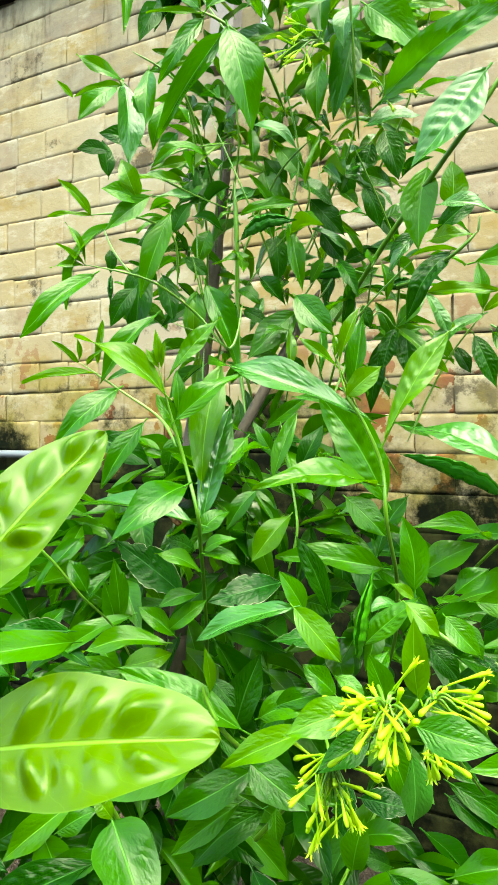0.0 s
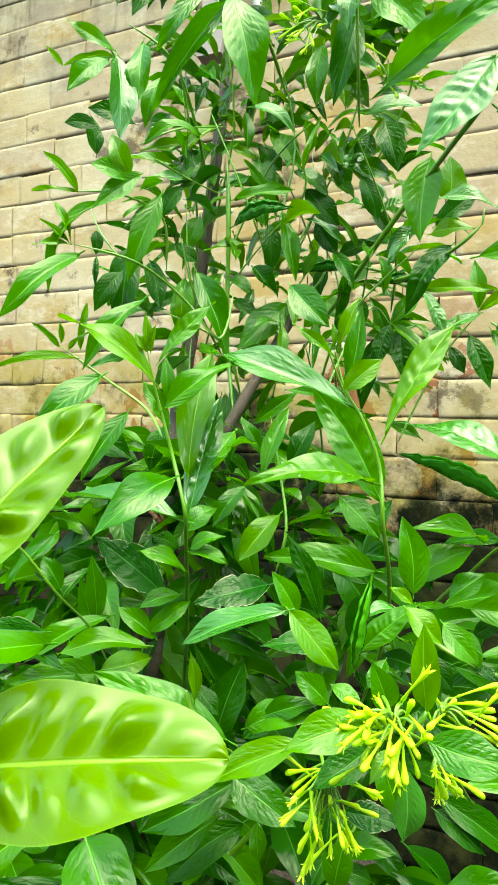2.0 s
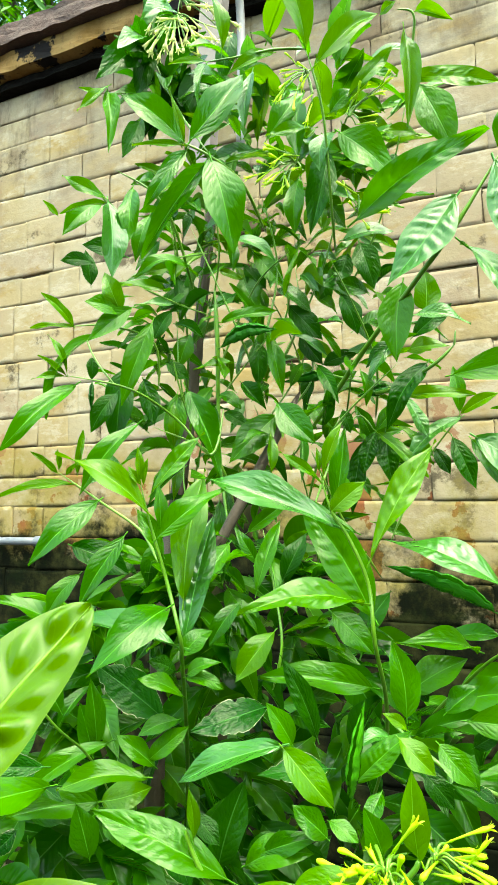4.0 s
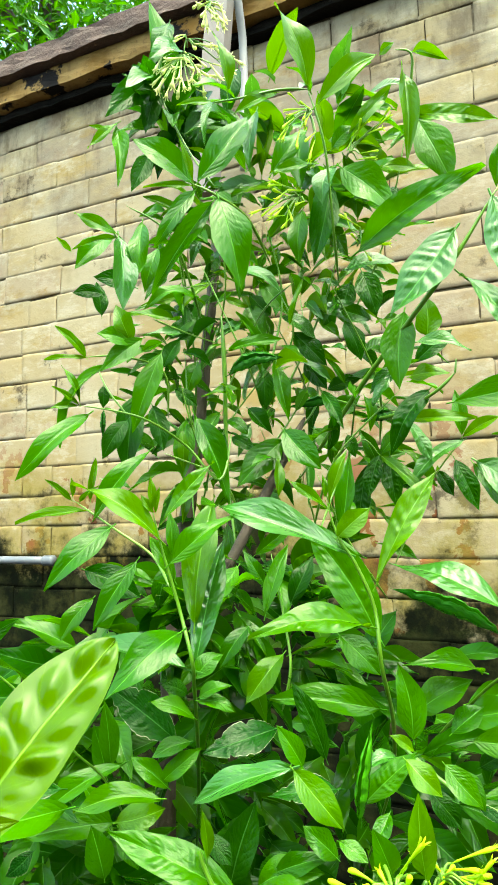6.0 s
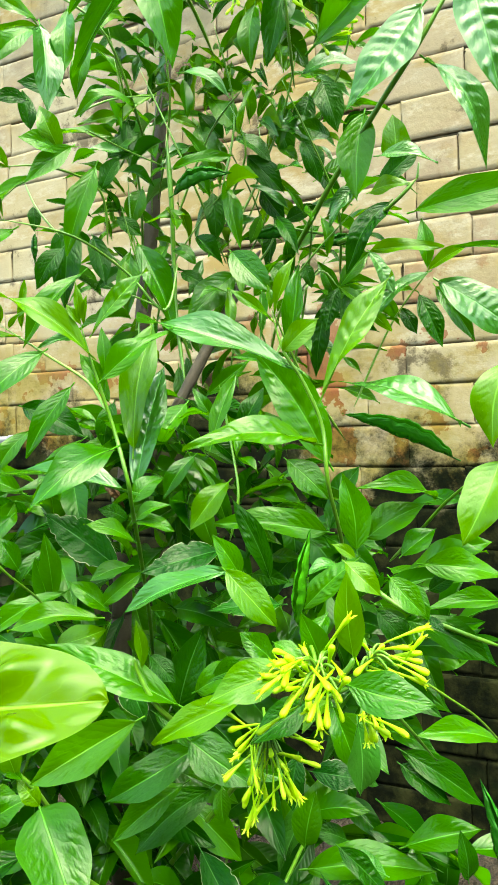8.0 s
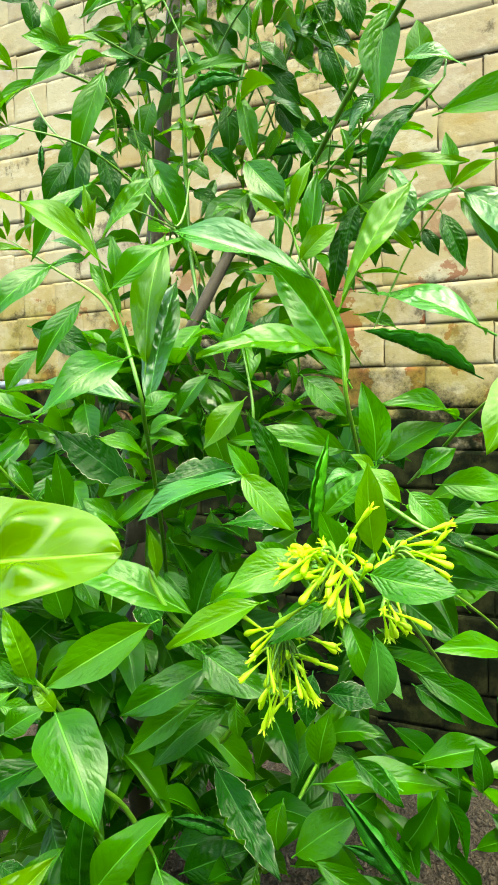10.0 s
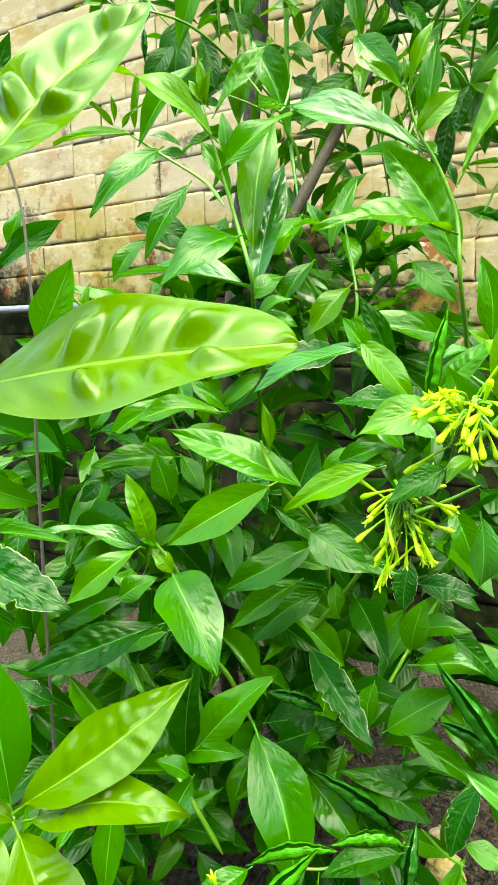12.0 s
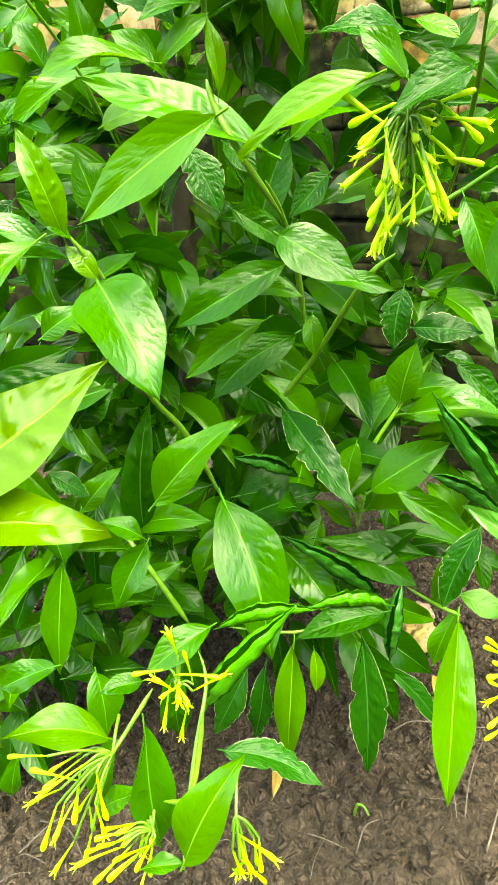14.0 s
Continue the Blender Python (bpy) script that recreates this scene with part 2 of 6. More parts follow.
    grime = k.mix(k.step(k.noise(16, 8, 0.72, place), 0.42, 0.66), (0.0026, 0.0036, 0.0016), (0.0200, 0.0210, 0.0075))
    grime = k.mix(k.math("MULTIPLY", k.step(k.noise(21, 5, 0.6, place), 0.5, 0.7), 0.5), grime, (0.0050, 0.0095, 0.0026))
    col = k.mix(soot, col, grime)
    k.set(color=col, rough=0.95, shine=0.05)
    k.bump(k.math("ADD", k.math("MULTIPLY", mid, 0.8), k.math("MULTIPLY", fine, 0.5)), 0.6, 0.004)
    return k.m


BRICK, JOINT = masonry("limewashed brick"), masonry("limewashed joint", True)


def soil_material():
    k = Mat("damp soil")
    place = k.node("TexCoord").outputs["Object"]
    a, b, c = k.noise(7, 5, 0.6, place), k.noise(60, 8, 0.72, place), k.noise(330, 4, 0.65, place)
    bent = k.node("Mix", data_type="VECTOR")
    bent.inputs[0].default_value = 0.014
    k.l.new(place, bent.inputs[4])
    wob = k.node("TexNoise")
    wob.inputs["Scale"].default_value, wob.inputs["Detail"].default_value = 45, 4
    k.l.new(place, wob.inputs["Vector"])
    k.l.new(wob.outputs["Color"], bent.inputs[5])
    gaps = []
    for scale in (42, 105):
        x = k.node("TexVoronoi", feature="DISTANCE_TO_EDGE")
        x.inputs["Scale"].default_value = scale
        k.l.new(bent.outputs[1], x.inputs["Vector"])
        gaps.append(x.outputs["Distance"])
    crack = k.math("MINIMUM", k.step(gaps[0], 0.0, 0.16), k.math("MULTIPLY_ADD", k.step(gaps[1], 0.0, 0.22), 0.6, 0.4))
    col = k.mix(k.step(a, 0.3, 0.7), (0.036, 0.024, 0.016), (0.066, 0.046, 0.032))
    col = k.mix(k.math("MULTIPLY", k.step(b, 0.5, 0.7), 0.6), col, (0.125, 0.092, 0.068))
    col = k.mix(k.step(c, 0.68, 0.71), col, (0.240, 0.205, 0.170))
    # shade in the bump's hollows and cracks, put into the soil colour
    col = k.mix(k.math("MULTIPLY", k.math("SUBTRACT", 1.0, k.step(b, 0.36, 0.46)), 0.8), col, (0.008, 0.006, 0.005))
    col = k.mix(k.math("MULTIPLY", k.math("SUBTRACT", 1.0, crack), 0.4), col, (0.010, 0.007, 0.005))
    k.set(color=col, rough=0.8, shine=0.35)
    k.bump(k.math("ADD", k.math("MULTIPLY", crack, 0.9), k.math("ADD", b, k.math("MULTIPLY", c, 0.4))), 1.0, 0.011)
    return k.m


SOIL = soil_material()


# ---- building helpers ----
def mesh_of(name, verts, faces, material, uvs=None, smooth=True):
    me = bpy.data.meshes.new(name)
    me.from_pydata([tuple(v) for v in verts], [], faces)
    if uvs is not None:
        lay = me.uv_layers.new(name="UVMap")
        flat = np.asarray(uvs, "f")[np.array([l.vertex_index for l in me.loops])]
        lay.data.foreach_set("uv", flat.ravel())
    if smooth:
        me.polygons.foreach_set("use_smooth", [True] * len(me.polygons))
    me.materials.append(material)
    return me


def part(name, me, parent, m=None, label=""):
    ob = new(name, me)
    ob.parent = parent
    if m is not None:
        ob.matrix_basis = m
    return tagged(ob, label)


def tube(path, radii, sides=8, wobble=0.0, cap=True, fine_ends=False):
    """Vertices and faces of a round tube along a smooth path."""
    pts = [Vector(p) for p in path]
    fine, rad = [], []
    n = len(pts)
    for i in range(n - 1):
        p0, p1, p2, p3 = pts[max(i - 1, 0)], pts[i], pts[i + 1], pts[min(i + 2, n - 1)]
        for j in range(6):
            s = j / 6
            fine.append(0.5 * (2 * p1 + (p2 - p0) * s + (2 * p0 - 5 * p1 + 4 * p2 - p3) * s * s + (3 * p1 - p0 - 3 * p2 + p3) * s**3))
            rad.append(radii[0] + (radii[1] - radii[0]) * (i + s) / (n - 1))
    fine.append(pts[-1])
    rad.append(radii[1])
    if fine_ends:
        last = len(rad) - 1
        rad = [r * min(1.0, 0.25 + 4.5 * min(i, last - i) / last) for i, r in enumerate(rad)]
    verts, faces = [], []
    up = Vector((0.3, 0.9, 0.1))
    for i, p in enumerate(fine):
        d = (fine[min(i + 1, len(fine) - 1)] - fine[max(i - 1, 0)]).normalized()
        a = d.cross(up).normalized()
        b = d.cross(a)
        for q in range(sides):
            w = 2 * math.pi * q / sides
            r = rad[i] * (1 + wobble * noise.noise((p + a * math.cos(w) * 0.03) * 40))
            verts.append(p + a * (math.cos(w) * r) + b * (math.sin(w) * r))
    for i in range(len(fine) - 1):
        for q in range(sides):
            faces.append((i * sides + q, i * sides + (q + 1) % sides, (i + 1) * sides + (q + 1) % sides, (i + 1) * sides + q))
    if cap:
        faces.append(tuple(range(sides))[::-1])
        faces.append(tuple((len(fine) - 1) * sides + q for q in range(sides)))
    return verts, faces


def smooth01(x):
    x = np.clip(x, 0, 1)
    return x * x * (3 - 2 * x)


def blade(shape, bend, seed, coarse=False):
    """A leaf blade of length 1 along x and width 1 along y: n plain, u quilted, k quilted with a blunt tip, r rolled in, f folded, b broad, x eaten."""
    quilt = {"k": 0.044, "u": 0.025, "x": 0.017, "r": 0.015, "n": 0.007}.get(shape, 0.0)
    nu, nv = (18, 8) if coarse else (96, 24) if shape == "k" else (36, 10) if shape == "n" else (56, 14) if quilt else (18, 8)
    quilt = 0.0 if coarse else quilt
    rng = np.random.RandomState(seed)
    u = np.linspace(0, 1, nu + 1) ** 0.97
    a, b = {"b": (0.56, 1.0), "k": (0.80, 0.58)}.get(shape, (0.92, 1.12))
    peak = (a / (a + b)) ** a * (b / (a + b)) ** b
    hw = 0.5 * (np.clip(u, 1e-6, 1) ** a) * (np.clip(1 - u, 0, 1) ** b) / peak
    if shape != "k":
        hw *= 1 - 0.28 * smooth01((u - 0.8) / 0.14) * (1 - u) * 3
    v = np.linspace(-1, 1, nv + 1)
    U, V = np.meshgrid(u, v, indexing="ij")
    HW = np.repeat(hw[:, None], nv + 1, 1)
    ph = rng.uniform(0, 6.28, 6)
    rise, sickle, twist = rng.uniform(0.8, 1.7), rng.uniform(-0.14, 0.14), rng.uniform(-0.5, 0.5)
    if shape == "k":
        rise, sickle, twist = 1.0, 0.0, 0.0
    wavy = 1 + 0.05 * np.sin(U * 13 + ph[0] + np.sign(V)) * np.abs(V)
    if shape == "x":
        bite = 0.0
        for s in (-1, 1):
            line = np.zeros(nu + 1)
            for _ in range(3):
                c, w, dpt = rng.uniform(0.3, 0.98), rng.uniform(0.015, 0.05), rng.uniform(0.08, 0.36)
                line += dpt * np.clip(1 - np.abs(u - c) / w, 0, 1) ** 0.6
            line += 0.03 * np.abs(np.sin(u * 40 + ph[1])) + 0.03 * rng.rand(nu + 1)
            bite = bite + np.where(np.sign(V) == s, np.clip(line, 0, 0.8)[:, None], 0)
        wavy = wavy * (1 - bite)
    X = U.copy()
    Y = HW * V * wavy
    ratio = 0.38
    fold = {"n": 0.36, "u": 0.22, "k": 0.2, "r": 0.0, "f": 1.1, "b": 0.28, "x": 0.2}[shape] * rng.uniform(0.6, 1.3)
    Z = np.abs(Y) * ratio * fold
    if shape == "f":
        Y = Y * 0.75
    if shape == "r":
        turn = V * 2.85
        rad = HW * 0.78
        Y = rad * np.sin(turn) * (1 + 0.09 * np.sin(U * 17 + ph[2]) + 0.05 * np.sin(U * 43 + V * 2 + ph[4]))
        Z = rad * 0.26 * (1 - np.cos(turn)) + (0.012 * np.sin(U * 31 + ph[3]) + 0.008 * np.sin(U * 57 + ph[1] + V * 3)) * np.abs(V)
    if quilt:
        many = 8.5 if shape == "k" else 10.5
        w = (U - np.abs(V) * 0.09 + 0.02 * np.sin(U * 11 + ph[2])) * many + np.where(V > 0, 0.4, 0.0)
        puff = (0.5 - 0.5 * np.cos(2 * np.pi * w)) ** 0.8
        rows = np.clip(np.abs(V) / 0.92, 0, 1) ** 0.9
        cells = np.sin(np.pi * rows) ** 2.0 if shape in "kn" else 0.55 * np.sin(np.pi * rows) ** 2 + 0.6 * np.sin(2 * np.pi * rows + 0.9 * np.sin(w * 2.1 + ph[1])) ** 2 * (1 - rows) ** 0.3
        swell = np.clip(HW * 2.4, 0, 1) * np.clip(0.7 + 0.5 * np.sin(np.floor(w) * 2.3 + ph[3]), 0.1, 2) * smooth01((U - 0.1) / 0.25)
        Z = Z + quilt * puff * cells * swell
    Z = Z + (0.020 * np.sin(U * 9 + ph[4]) * V + 0.026 * np.sin(U * 7.5 + ph[5] + V) * np.abs(V) + ratio * twist * (U - 0.5) * V * HW * 1.6) * (shape != "r")
    # arch: the middle stands proud, base and tip fall back
    Z = Z + (bend * rise) * (4 * U * (1 - U)) * 0.55 - 0.25 * bend * smooth01((U - 0.6) / 0.4) * (1 - U) * 4
    Y = Y + sickle * np.sin(np.pi * U)
    verts = np.stack([X, Y, Z], -1).reshape(-1, 3)
    uv = np.stack([U, V * 0.5 + 0.5], -1).reshape(-1, 2)
    faces = [(i * (nv + 1) + j, (i + 1) * (nv + 1) + j, (i + 1) * (nv + 1) + j + 1, i * (nv + 1) + j + 1) for i in range(nu) for j in range(nv)]
    # stalk and raised underside of the midrib
    k = len(verts)
    rib = np.linspace(-0.07, 0.9, 8)
    more, muv = [], []
    for x in rib:
        r = 0.011 if x < 0.05 else 0.009 * (1 - x) + 0.001
        xx = min(max(x, 0), 1)
        zc = bend * rise * 4 * xx * (1 - xx) * 0.55 - 0.25 * bend * float(smooth01((xx - 0.6) / 0.4)) * (1 - xx) * 4 - (0.002 if x > 0 else -0.10 * x)
        yc = sickle * math.sin(math.pi * xx)
        for q in range(4):
            w = math.pi * (q / 2 + 0.25)
            more.append((x, yc + r * 2.4 * math.cos(w), zc - r * 0.6 + r * math.sin(w) * 0.9))
            muv.append((xx, 0.5))
    verts = np.concatenate([verts, more])
    uv = np.concatenate([uv, muv])
    for i in range(len(rib) - 1):
        for q in range(4):
            faces.append((k + i * 4 + q, k + i * 4 + (q + 1) % 4, k + (i + 1) * 4 + (q + 1) % 4, k + (i + 1) * 4 + q))
    return verts, faces, uv


blades = {}
leaf_count = 0


def leaf_pose(base, tip, width, turn):
    b, t = Vector(base), Vector(tip)
    ax = t - b
    size = ax.length
    ax.normalize()
    ref = Vector((0, -0.6, 0.8))
    n = (ref - ax * ref.dot(ax)).normalized()
    n = Matrix.Rotation(radians(turn), 3, ax) @ n
    s = n.cross(ax)
    m = Matrix((ax * size, s * (width * 0.88), n * size)).transposed().to_4x4()
    m.translation = b
    return m


def leaf(kind, base, tip, width, turn, bend, shape):
    """One leaf of the shrub from its foot to its tip; turn rolls the blade about that line."""
    global leaf_count
    leaf_count += 1
    kind = "e" if shape == "x" else ("c" if kind == "d" else "v") if shape == "r" else kind
    key = (kind, shape, bend, leaf_count % 5)
    if key not in blades:
        v, f, uv = blade(shape, bend, len(blades) + 5)
        blades[key] = mesh_of("leaf", v, f, LEAF[kind], uv)
    part("leaf", blades[key], shrub, leaf_pose(base, tip, width, turn))


def stalk(name, thick, thin, path):
    slim = 1.0 if thick > 0.0045 else 0.72
    v, f = tube(path, (thick * slim, thin * slim), 10 if name == "trunk" else 7, 0.35 if name == "trunk" else 0.12, True, name != "trunk")
    part(name, mesh_of(name, v, f, BARK if thick > 0.0062 else STEM), shrub)


def floret_mesh(petals, droop):
    """A slender tube of length 1 along x that swells towards its mouth and droops; open ones end in a small star."""
    prof = [(0, 0.020), (0.10, 0.022), (0.13, 0.040), (0.22, 0.030), (0.5, 0.038), (0.72, 0.060), (0.86, 0.084), (0.95, 0.076), (1.0, 0.05)]
    verts, faces = [], []
    for x, r in prof:
        for q in range(8):
            w = math.pi * q / 4
            verts.append((x, r * math.cos(w), r * math.sin(w) - droop * x * x))
    for i in range(len(prof) - 1):
        for q in range(8):
            faces.append((i * 8 + q, i * 8 + (q + 1) % 8, (i + 1) * 8 + (q + 1) % 8, (i + 1) * 8 + q))
    faces.append(tuple(len(verts) - 8 + q for q in range(8)))
    if petals:
        for q in range(5):
            w = 2 * math.pi * q / 5
            c = len(verts)
            for x, r, d in ((0.95, 0.06, -0.5), (0.95, 0.06, 0.5), (1.05, 0.12, -0.3), (1.05, 0.12, 0.3), (1.10, 0.19, 0.0)):
                verts.append((x, r * math.cos(w + d), r * math.sin(w + d) - droop * x * x))
            faces += [(c, c + 1, c + 3, c + 2), (c + 2, c + 3, c + 4)]
    return verts, faces


floret_meshes = {}
for colour, mat in (("lime", LIME), ("pale", PALE)):
    floret_meshes[colour] = [mesh_of("floret", *floret_mesh(p, d), mat) for p in (False, True) for d in (0.02, 0.10, 0.2)]


def flowers(hub, tips, colour):
    """A hanging cluster: one part that carries its stalk, with every floret under it."""
    rng = random.Random(len(tips) * 7 + int(hub[0] * 1000))
    h = Vector(hub)
    v, f = tube([h + Vector((0, 0.02, 0.006)), h + Vector((0, 0.01, 0.005)), h], (0.001, 0.0009), 6)
    todo = []
    for tip in tips:
        for n in range(rng.choice((1, 2, 2, 3))):
            t = Vector(tip)
            if n:
                t = h + (t - h) * (rng.uniform(0.7, 1.0) if n < 2 else rng.uniform(0.4, 0.75)) + Vector([rng.uniform(-0.012, 0.012) for _ in range(3)])
            way = ((t - h).normalized() + Vector([rng.uniform(-0.35, 0.35) for _ in range(3)])).normalized()
            size = min(rng.uniform(0.017, 0.028), (t - h).length)
            b = t - way * size
            todo.append((b, way, size))
            tv, tf = tube([h, h.lerp(b, 0.5) + Vector((0, 0, 0.003)), b], (0.0008, 0.0007), 5)
            k = len(v)
            v += tv
            f += [tuple(k + i for i in q) for q in tf]
    cluster = part("inflorescence", mesh_of("inflorescence", v, f, STEM), shrub, None, "lime-yellow tubular flower cluster")
    for b, way, size in todo:
        wide = (0.0180 if colour == "lime" else 0.026) * rng.uniform(0.8, 1.2)
        m = Matrix.Translation(b) @ way.to_track_quat("X", "Z").to_matrix().to_4x4() @ Matrix.Diagonal((size, wide, wide, 1)) @ pose(0, 0, 0, rng.uniform(-50, 50))
        part("floret", floret_meshes[colour][rng.randrange(3) + 3 * (rng.random() < 0.4)], cluster, m)


# ---- soil ----
def graded(lo, hi, centre, n):
    s = np.linspace(-1, 1, n)
    g = np.sinh(s * 5.2)
    g = g / np.abs(g).max()
    return centre + np.where(g < 0, (centre - lo), (hi - centre)) * g


def clod(p):
    """Rounded crumbs with deep cracks between them."""
    far = noise.voronoi(p + noise.noise_vector(p * 1.5) * 0.4)[0]
    return min(far[1] - far[0], 0.45) - 0.3


gx, gy = graded(-400, 400, 0.0, 90), graded(-400, 400, 0.5, 90)
gx = np.sort(np.concatenate([np.linspace(-0.5, 0.5, 380), gx[np.abs(gx) > 0.51]]))
gy = np.sort(np.concatenate([np.linspace(0.3, 1.1, 300), gy[(gy < 0.29) | (gy > 1.11)]]))
verts = []
for y in gy:
    for x in gx:
        p = Vector((x, y, 0))
        near = max(0.0, 1 - max(abs(x) - 1, abs(y - 0.7) - 1, 0) / 3)
        lump = noise.fractal(p * 9, 0.9, 2.1, 5) * 0.012 + clod(p * 26) * 0.030 + clod(p * 60 + Vector((3, 1, 0))) * 0.020 + clod(p * 140) * 0.008 + noise.noise(p * 3) * 0.012
        verts.append((x, y, lump * near - 0.008))
w = len(gx)
faces = [(j * w + i, j * w + i + 1, (j + 1) * w + i + 1, (j + 1) * w + i) for j in range(len(gy) - 1) for i in range(w - 1)]
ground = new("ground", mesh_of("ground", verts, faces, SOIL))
tagged(ground, "dark brown crumbly damp garden soil with lumps", "soil", kind="structure")

# ---- the wall: slanting away to the left, its core set back behind the bricks ----
WALL = pose(0.0037, 1.451, 0, 0, 0, math.degrees(-math.atan(0.5)))
COURSE, LONG, FOOT = 0.0754, 0.192, 0.1456


def slab(name, lo, hi, material, parent=None, m=None, cuts=0, rough=0.0):
    bm = bmesh.new()
    bmesh.ops.create_cube(bm, size=1)
    for v in bm.verts:
        v.co = [lo[i] + (v.co[i] + 0.5) * (hi[i] - lo[i]) for i in range(3)]
    if cuts:
        along = [e for e in bm.edges if abs(e.verts[0].co.x - e.verts[1].co.x) > 1]
        bmesh.ops.subdivide_edges(bm, edges=along, cuts=cuts * 6, use_grid_fill=True)
        across = [e for e in bm.edges if abs(e.verts[0].co.x - e.verts[1].co.x) < 0.001]
        bmesh.ops.subdivide_edges(bm, edges=across, cuts=3, use_grid_fill=True)
        for v in bm.verts:
            v.co += Vector((0, noise.fractal(v.co * 26, 0.7, 2.0, 4) * rough, noise.fractal(v.co * 24 + Vector((7, 3, 1)), 0.7, 2.0, 4) * rough))
    me = bpy.data.meshes.new(name)
    bm.to_mesh(me)
    bm.free()
    me.materials.append(material)
    ob = new(name, me)
    ob.parent = parent
    if m is not None:
        ob.matrix_basis = m
    return ob


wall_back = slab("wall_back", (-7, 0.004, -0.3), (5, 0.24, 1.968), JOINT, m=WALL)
tagged(wall_back, "old brick wall with flaking ochre limewash and damp dark foot", "wall", kind="structure")

# a plain wall added out of view behind the camera, which shuts off the low sky
unseen_wall = slab("wall_house", (-9, -3.2, -0.3), (9, -2.9, 2.5), UNSEEN_WALL)
tagged(unseen_wall, "plain grey-green wall added unseen behind the camera to block low sky", "wall", kind="structure")

# coping: a corbelled ochre course, a black strip as its shadow and a weathered slab on top
corbel = slab("corbel", (-7, -0.060, 1.981), (5, 0.22, 2.038), CORBEL, wall_back, None, 50, 0.006)
tagged(corbel, "stained ochre corbel course")
fillet = slab("fillet", (-7, -0.028, 1.958), (5, 0.22, 1.979), SOFFIT_SHADE, wall_back, None, 50, 0.006)
tagged(fillet, "black strip under the corbel in place of its shadow")
cap = slab("coping", (-7, -0.086, 2.041), (5, 0.26, 2.094), SLAB, wall_back, None, 50, 0.006)
tagged(cap, "dark weathered coping slab")

# ---- the shrub ----
shrub = tagged(new("flowering_shrub"), "leafy green flowering shrub with glossy leaves, rooted in the soil", "shrub")
stalk("trunk", .020, .012, [(-0.0690, 0.7000, 0.1027), (-0.0590, 0.7400, 0.1700), (-0.0530, 0.7600, 0.2220)])
stalk("trunk", .0110, .0070, [(-0.0479, 0.7500, 0.5400), (-0.0453, 0.7700, 0.6682), (-0.0310, 0.8000, 0.8088), (-0.0170, 0.8200, 0.9446), (-0.0015, 0.8400, 1.1016), (0.0125, 0.8600, 1.2827)])
stalk("trunk", .0115, .0110, [(-0.0530, 0.7600, 0.2200), (-0.0520, 0.7550, 0.3800), (-0.0479, 0.7500, 0.5450)])
stalk("stem", .0066, .0050, [(-0.0400, 0.7200, 0.6300), (-0.0096, 0.7000, 0.7065), (0.0068, 0.7000, 0.7404), (0.0390, 0.7000, 0.8000), (0.0660, 0.7100, 0.8511), (0.0938, 0.7200, 0.9019), (0.1086, 0.7400, 0.9300)])
stalk("stem", .0044, .0026, [(-0.0601, 0.7400, 0.1984), (-0.0004, 0.7000, 0.3005), (0.0590, 0.6600, 0.3894), (0.0932, 0.6000, 0.4672), (0.1133, 0.5850, 0.4900)])
stalk("stem", .004, .0028, [(0.0128, 0.7200, 1.0447), (0.0164, 0.7200, 0.9783), (0.0174, 0.7300, 0.9152), (0.0197, 0.7200, 0.8504), (0.0288, 0.7000, 0.7770)])
stalk("stem", .003, .0016, [(-0.0199, 0.8000, 0.4101), (-0.0114, 0.7000, 0.5311), (-0.0083, 0.6000, 0.6194), (-0.0084, 0.5400, 0.6752), (-0.0093, 0.5200, 0.7004), (-0.0197, 0.5300, 0.7376), (-0.0321, 0.5250, 0.7798), (-0.0409, 0.5200, 0.8154)])
stalk("stem", .003, .0016, [(0.1693, 0.8000, 0.4054), (0.1775, 0.6800, 0.5450), (0.1601, 0.5800, 0.6312), (0.1388, 0.5250, 0.6930), (0.1362, 0.5300, 0.7356), (0.1219, 0.5300, 0.7714), (0.1078, 0.5300, 0.7941), (0.0994, 0.5300, 0.8238)])
stalk("stem", .0042, .0028, [(0.1008, 0.7400, 0.8578), (0.1411, 0.7000, 0.9193), (0.1668, 0.6400, 0.9610), (0.1948, 0.5800, 0.9997), (0.2212, 0.5500, 1.0368), (0.2590, 0.5300, 1.0992)])
stalk("stem", .0022, .0012, [(-0.0305, 0.5600, 0.7530), (-0.0483, 0.5900, 0.7781), (-0.0854, 0.6000, 0.8034), (-0.1251, 0.6100, 0.8299)])
stalk("stem", .0022, .0013, [(0.0234, 0.6800, 0.9010), (0.0115, 0.6600, 0.8516), (-0.0229, 0.6600, 0.8864), (-0.0639, 0.6200, 0.9086), (-0.1190, 0.6000, 0.9169)])
stalk("stem", .002, .0012, [(-0.0433, 0.6800, 0.9194), (-0.0465, 0.6600, 0.9632), (-0.0812, 0.6200, 0.9690), (-0.1171, 0.6100, 0.9656)])
stalk("stem", .0024, .0014, [(0.1384, 0.6600, 1.0618), (0.1271, 0.6200, 1.1057), (0.1158, 0.5900, 1.1731), (0.0990, 0.5800, 1.2274)])
stalk("stem", .0022, .0012, [(0.0990, 0.5800, 1.2274), (0.0686, 0.5800, 1.2258), (0.0299, 0.5800, 1.2162), (0.0050, 0.5900, 1.2187)])
stalk("stem", .0024, .0014, [(0.2061, 0.6200, 1.1932), (0.2076, 0.6000, 1.2489), (0.2060, 0.5900, 1.2757), (0.1901, 0.5900, 1.2798)])
